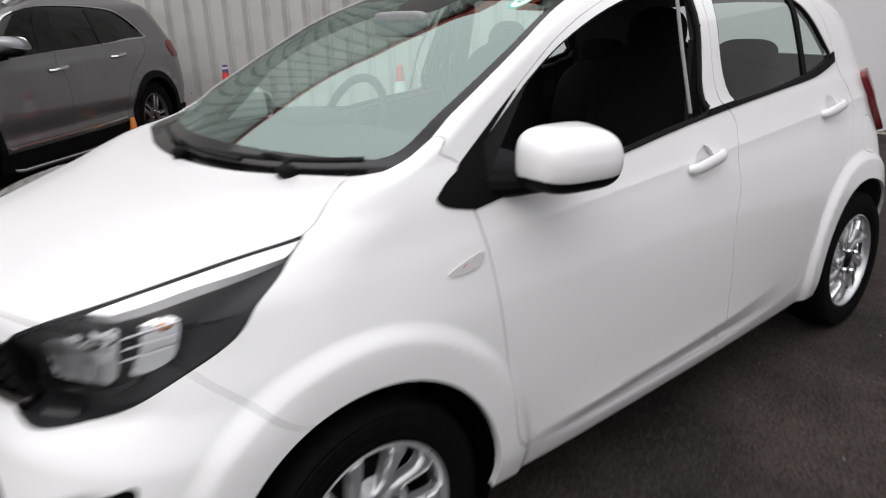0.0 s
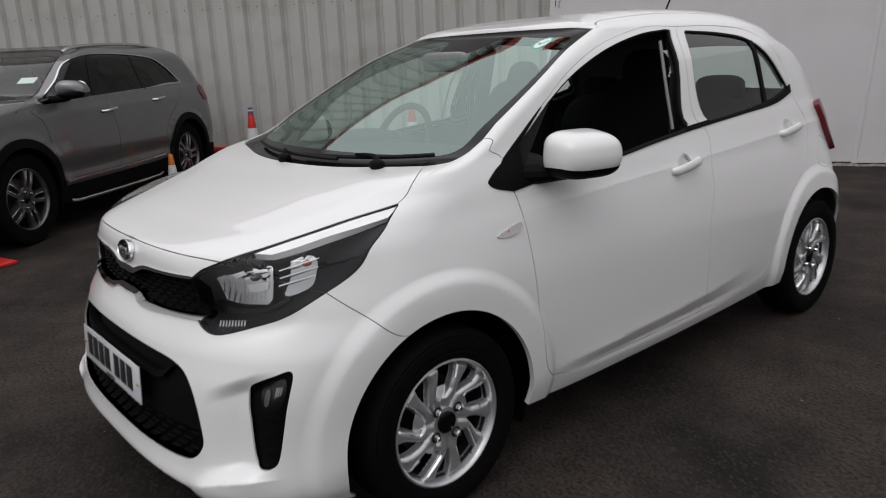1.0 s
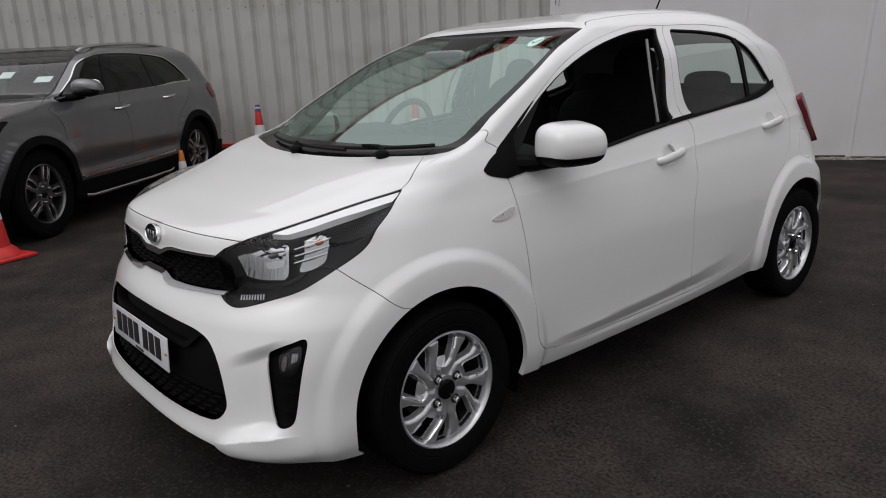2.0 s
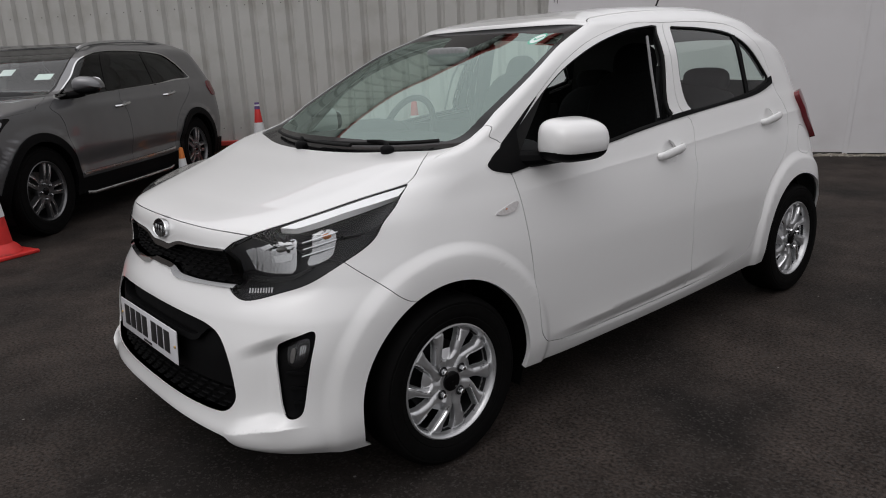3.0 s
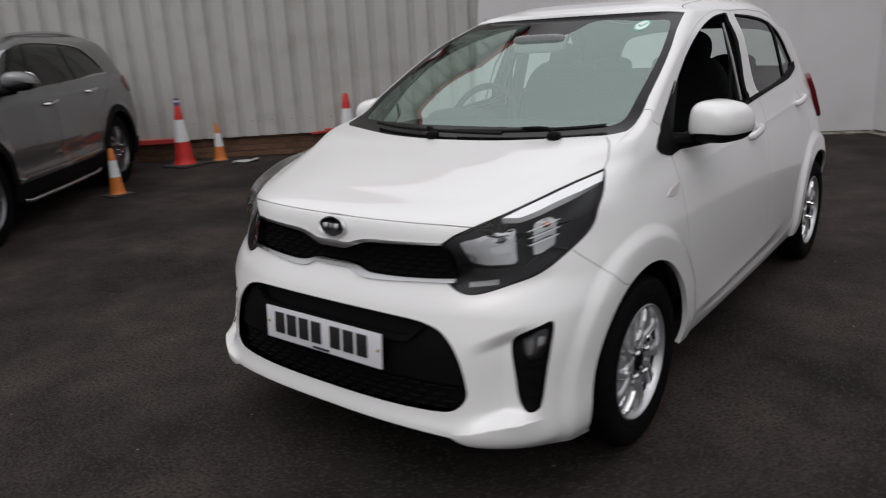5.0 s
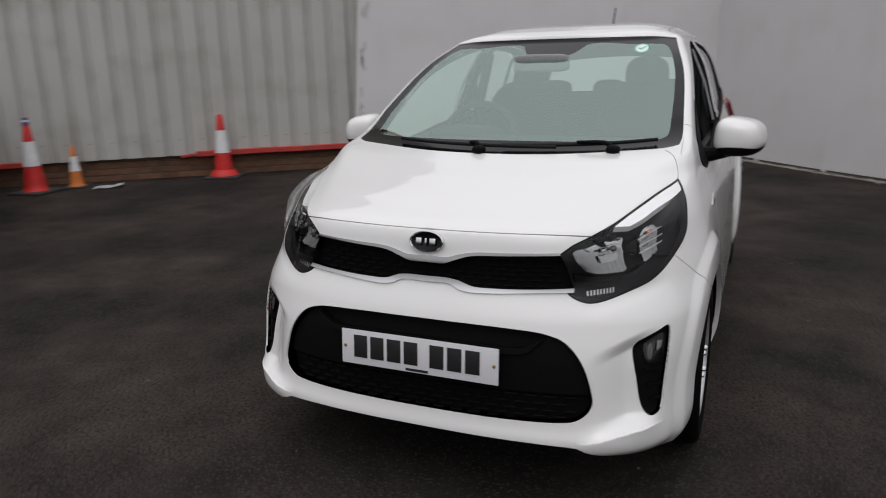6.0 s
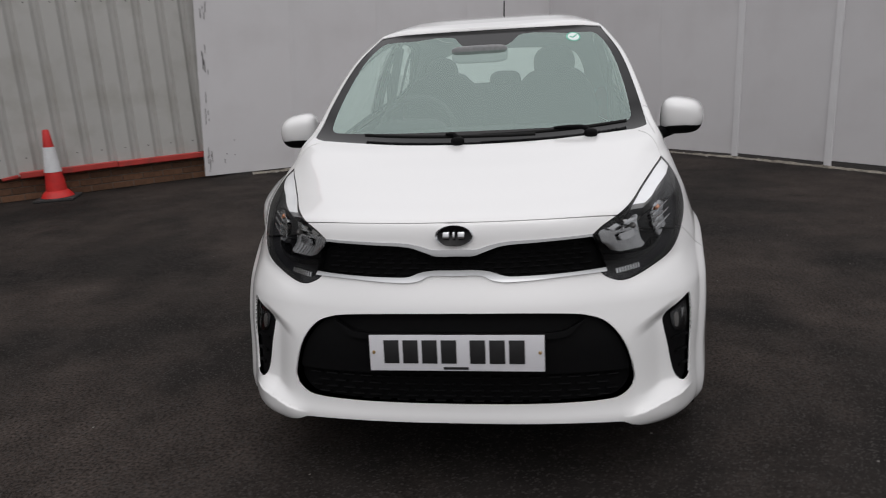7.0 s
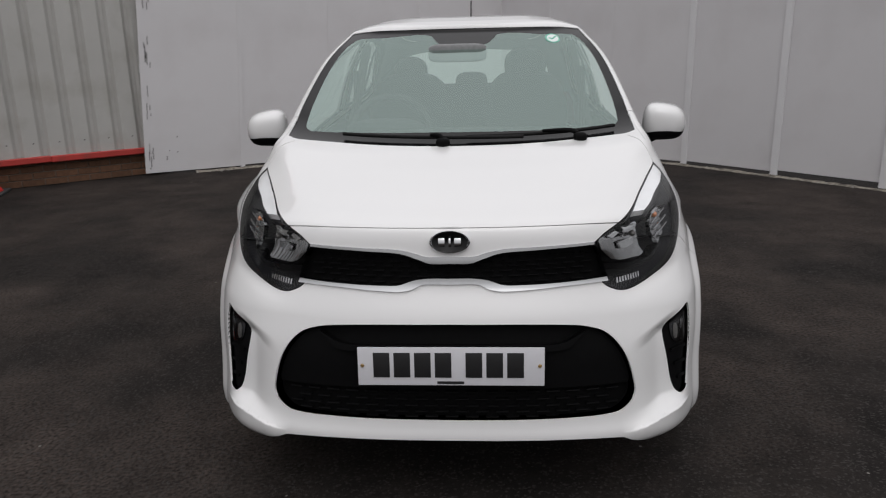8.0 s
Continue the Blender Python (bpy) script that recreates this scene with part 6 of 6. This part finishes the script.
def build_hoarding():
    """Painted boards on posts, one board after the other along a bent line."""
    left = [(-3.83, 5.56), (-2.87, 6.10), (-1.93, 6.66), (-0.86, 7.29), (0.29, 7.98)]
    right = [(0.29, 7.98), (0.86, 7.32), (1.56, 6.57), (2.30, 5.86), (2.99, 5.03), (3.66, 4.22), (4.33, 3.41), (5.00, 2.60), (5.67, 1.79)]
    def slanted(bm, by):
        for q in bm.verts:
            q.co.x += by * q.co.z
        return bm

    wall = tagged(new("wall_hoarding"), "tall grey-white painted board hoarding with flat battens", "hoarding", kind="structure")
    rnd = random.Random(8)
    for run, line in (("left", left), ("right", right)):
        for k, ((x0, y0), (x1, y1)) in enumerate(zip(line, line[1:])):
            a = math.atan2(y1 - y0, x1 - x0)
            long = math.hypot(x1 - x0, y1 - y0)
            m = pose(x0, y0, 0, 0, 0, math.degrees(a))
            foot = 0.025 + rnd.uniform(0, 0.02)
            lean = 0.065 if run == "left" else 0.008
            if run == "right" and k >= 2:
                foot += 0.010 + 0.008 * min(k - 2, 2)  # the boards stand clear of the ground
            part("board", slanted(rounded(long / 2, 0.012 + rnd.uniform(0, 0.003), 1.5 + foot / 2, long - 0.004, 0.018, 3.0 - foot, 0.002, None, 1), lean), BOARD, wall, m=m)
            part("rail", slanted(rounded(long / 2, 0.06, 1.2, long, 0.05, 0.09, 0.004, None, 1), lean), BATTEN, wall, m=m)
            if run == "right" and k >= 3:
                part("batten", slanted(rounded(0, -0.006, 1.5, 0.075, 0.018, 2.97, 0.003, None, 1), lean), BATTEN, wall, m=m)
            elif not (run == "left" and k == 0):
                part("joint_tape", slanted(rounded(0, 0.0015, 1.5, 0.05, 0.004, 2.97, 0.001, None, 1), lean), BOARD, wall, m=m)
            if run == "left" and k == 0:
                bm = bmesh.new()
                for j in range(26):
                    z = rnd.choice((0.12, 0.25, 0.7, 0.8, 0.95, 1.25, 1.35, 1.45, 1.9, 2.0)) + rnd.uniform(-0.06, 0.06)
                    box(bm, rnd.choice((0.06, 0.09, 0.12)) + rnd.uniform(-0.012, 0.012), 0.0015, z, 0.006, 0.003, rnd.uniform(0.02, 0.14), 0.0008, None, 1)
                for j in range(4):
                    box(bm, rnd.uniform(0.2, 0.4), 0.0015, rnd.uniform(0.1, 0.5), 0.007, 0.003, rnd.uniform(0.01, 0.06), 0.0008, None, 1)
                tagged(part("scuff_mark", slanted(bm, lean), SCUFF, wall, m=m), kind="stuff")
    # ragged mortar fillet along the foot
    for line in (left, right):
        bm = bmesh.new()
        rows = []
        pts = [Vector((*q, 0)) for q in line]
        for k, (a, b) in enumerate(zip(pts, pts[1:])):
            way = (b - a).normalized()
            out = Vector((way.y, -way.x, 0))
            n = int((b - a).length / 0.05)
            for j in range(n):
                if line is left and k == 0 and j < n // 2:
                    continue
                p = a.lerp(b, j / n)
                tall, wide = rnd.uniform(0.010, 0.030) if line is left else rnd.uniform(0.006, 0.018), rnd.uniform(0.05, 0.085)
                rows.append([bm.verts.new(p + out * d + Vector((0, 0, z))) for d, z in ((0.004, -0.002), (0.006, tall), (wide * 0.6, tall * 0.9), (wide, -0.002))])
        for p, q in zip(rows, rows[1:]):
            for j in range(3):
                bm.faces.new((p[j], p[j + 1], q[j + 1], q[j]))
        part("mortar_fillet", bm, FILLET, wall, "crumbling pale mortar along the foot")
    # loose stones along the foot
    bm = bmesh.new()
    for line, many in ((left, 230), (right, 150)):
        pts = [Vector((*q, 0)) for q in line]
        for _ in range(many):
            k = rnd.randrange(len(pts) - 1)
            t = rnd.random() if line is right or k else rnd.uniform(0.5, 1)
            p = pts[k].lerp(pts[k + 1], t)
            way = (pts[k + 1] - pts[k]).normalized()
            p += Vector((way.y, -way.x, 0)) * abs(rnd.gauss(0.02, 0.045))
            r = rnd.uniform(0.005, 0.014)
            made = bmesh.ops.create_icosphere(bm, subdivisions=1, radius=r)["verts"]
            bmesh.ops.transform(bm, matrix=Matrix.Translation((p.x, p.y, r * 0.45)) @ Euler((rnd.random() * 6, rnd.random() * 6, rnd.random() * 6)).to_matrix().to_4x4() @ Matrix.Diagonal((1, rnd.uniform(0.6, 1), rnd.uniform(0.5, 0.8), 1)), verts=made)
    tagged(part("gravel", bm, GRAVEL, None, "pale loose gravel along the hoarding's foot", 20), category="gravel", kind="stuff")


build_clad_wall()
build_hoarding()

# ---------------------------------------------------------------- cones and litter


def build_cone(x, y, turn, high, mat, label, base_mat, base_skirt=False, tape=False):
    k = high / 0.75
    cone = thing("traffic_cone", pose(x, y, 0, 0, 0, turn), label, "traffic cone", "traffic cones in the yard")
    h0 = 0.03
    r = lambda z: 0.032 + (0.118 - 0.032) * (1 - z / 0.75)  # noqa: E731
    part("base", rounded(0, 0, 0.014 * k, 0.40 * k, 0.40 * k, 0.028 * k, 0.012 * k, None, 3), base_mat, cone)
    low = [(h0, 0.165), (0.06, 0.150), (0.085, 0.128)] if base_skirt else [(h0, 0.135), (0.045, 0.122)]
    part("cone_body", turned([(z * k, q * k) for z, q in low] + [(z * k, r(z) * k) for z in (0.10, 0.27, 0.55, 0.735)] + [(0.75 * k, 0.024 * k), (0.748 * k, 0.016 * k), (0.70 * k, 0.014 * k)], 36, "z"), mat, cone)
    part("sleeve", turned([(z * k, (r(z) + 0.0035) * k) for z in (0.30, 0.301, 0.42, 0.565, 0.566)], 36, "z"), CONE_WHITE, cone, "white reflective sleeve")
    if tape:
        part("top_tape", turned([(0.735 * k, 0.036 * k), (0.80 * k, 0.030 * k), (0.82 * k, 0.028 * k), (0.82 * k, 0.0005)], 24, "z"), PURPLE, cone, "purple taped top")
        part("tape_band", turned([(0.775 * k, 0.036 * k), (0.795 * k, 0.034 * k)], 24, "z"), CONE_WHITE, cone)
    return cone


build_cone(-6.40, 3.02, 12, 0.75, CONE_RED, "red and white traffic cone with a purple taped top", CONE_BASE, False, True)
build_cone(-6.26, 3.44, 35, 0.47, CONE_ORANGE, "small orange and white traffic cone beside the wall", CONE_BASE)
build_cone(-5.41, 1.58, 5, 0.47, CONE_ORANGE, "small orange and white traffic cone beside the grey car", CONE_BASE)
build_cone(-5.04, 4.52, 20, 0.75, CONE_RED, "red and white traffic cone before the clad wall", CONE_BASE, True)
build_cone(-3.80, -0.52, 20, 0.75, CONE_RED, "red and white traffic cone near the grey car's front wheel", CONE_RED, True)


def build_paper():
    rnd = random.Random(3)
    bm = bmesh.new()
    n = 7
    grid = [[bm.verts.new((0.05 * i - 0.15, 0.03 * j - 0.09, 0.006 + 0.02 * abs(math.sin(i * 1.7 + j)) * rnd.random() + 0.03 * (i > 4) * (i - 4) / 3)) for j in range(n)] for i in range(n)]
    for i in range(n - 1):
        for j in range(n - 1):
            bm.faces.new((grid[i][j], grid[i + 1][j], grid[i + 1][j + 1], grid[i][j + 1]))
    bmesh.ops.solidify(bm, geom=bm.faces[:], thickness=0.002)
    ob = part("paper_scrap", bm, PAPER, None, "crumpled white paper scrap lying on the asphalt", m=pose(-5.86, 3.52, 0.003, 0, 0, 40))
    tagged(ob, category="litter")


build_paper()
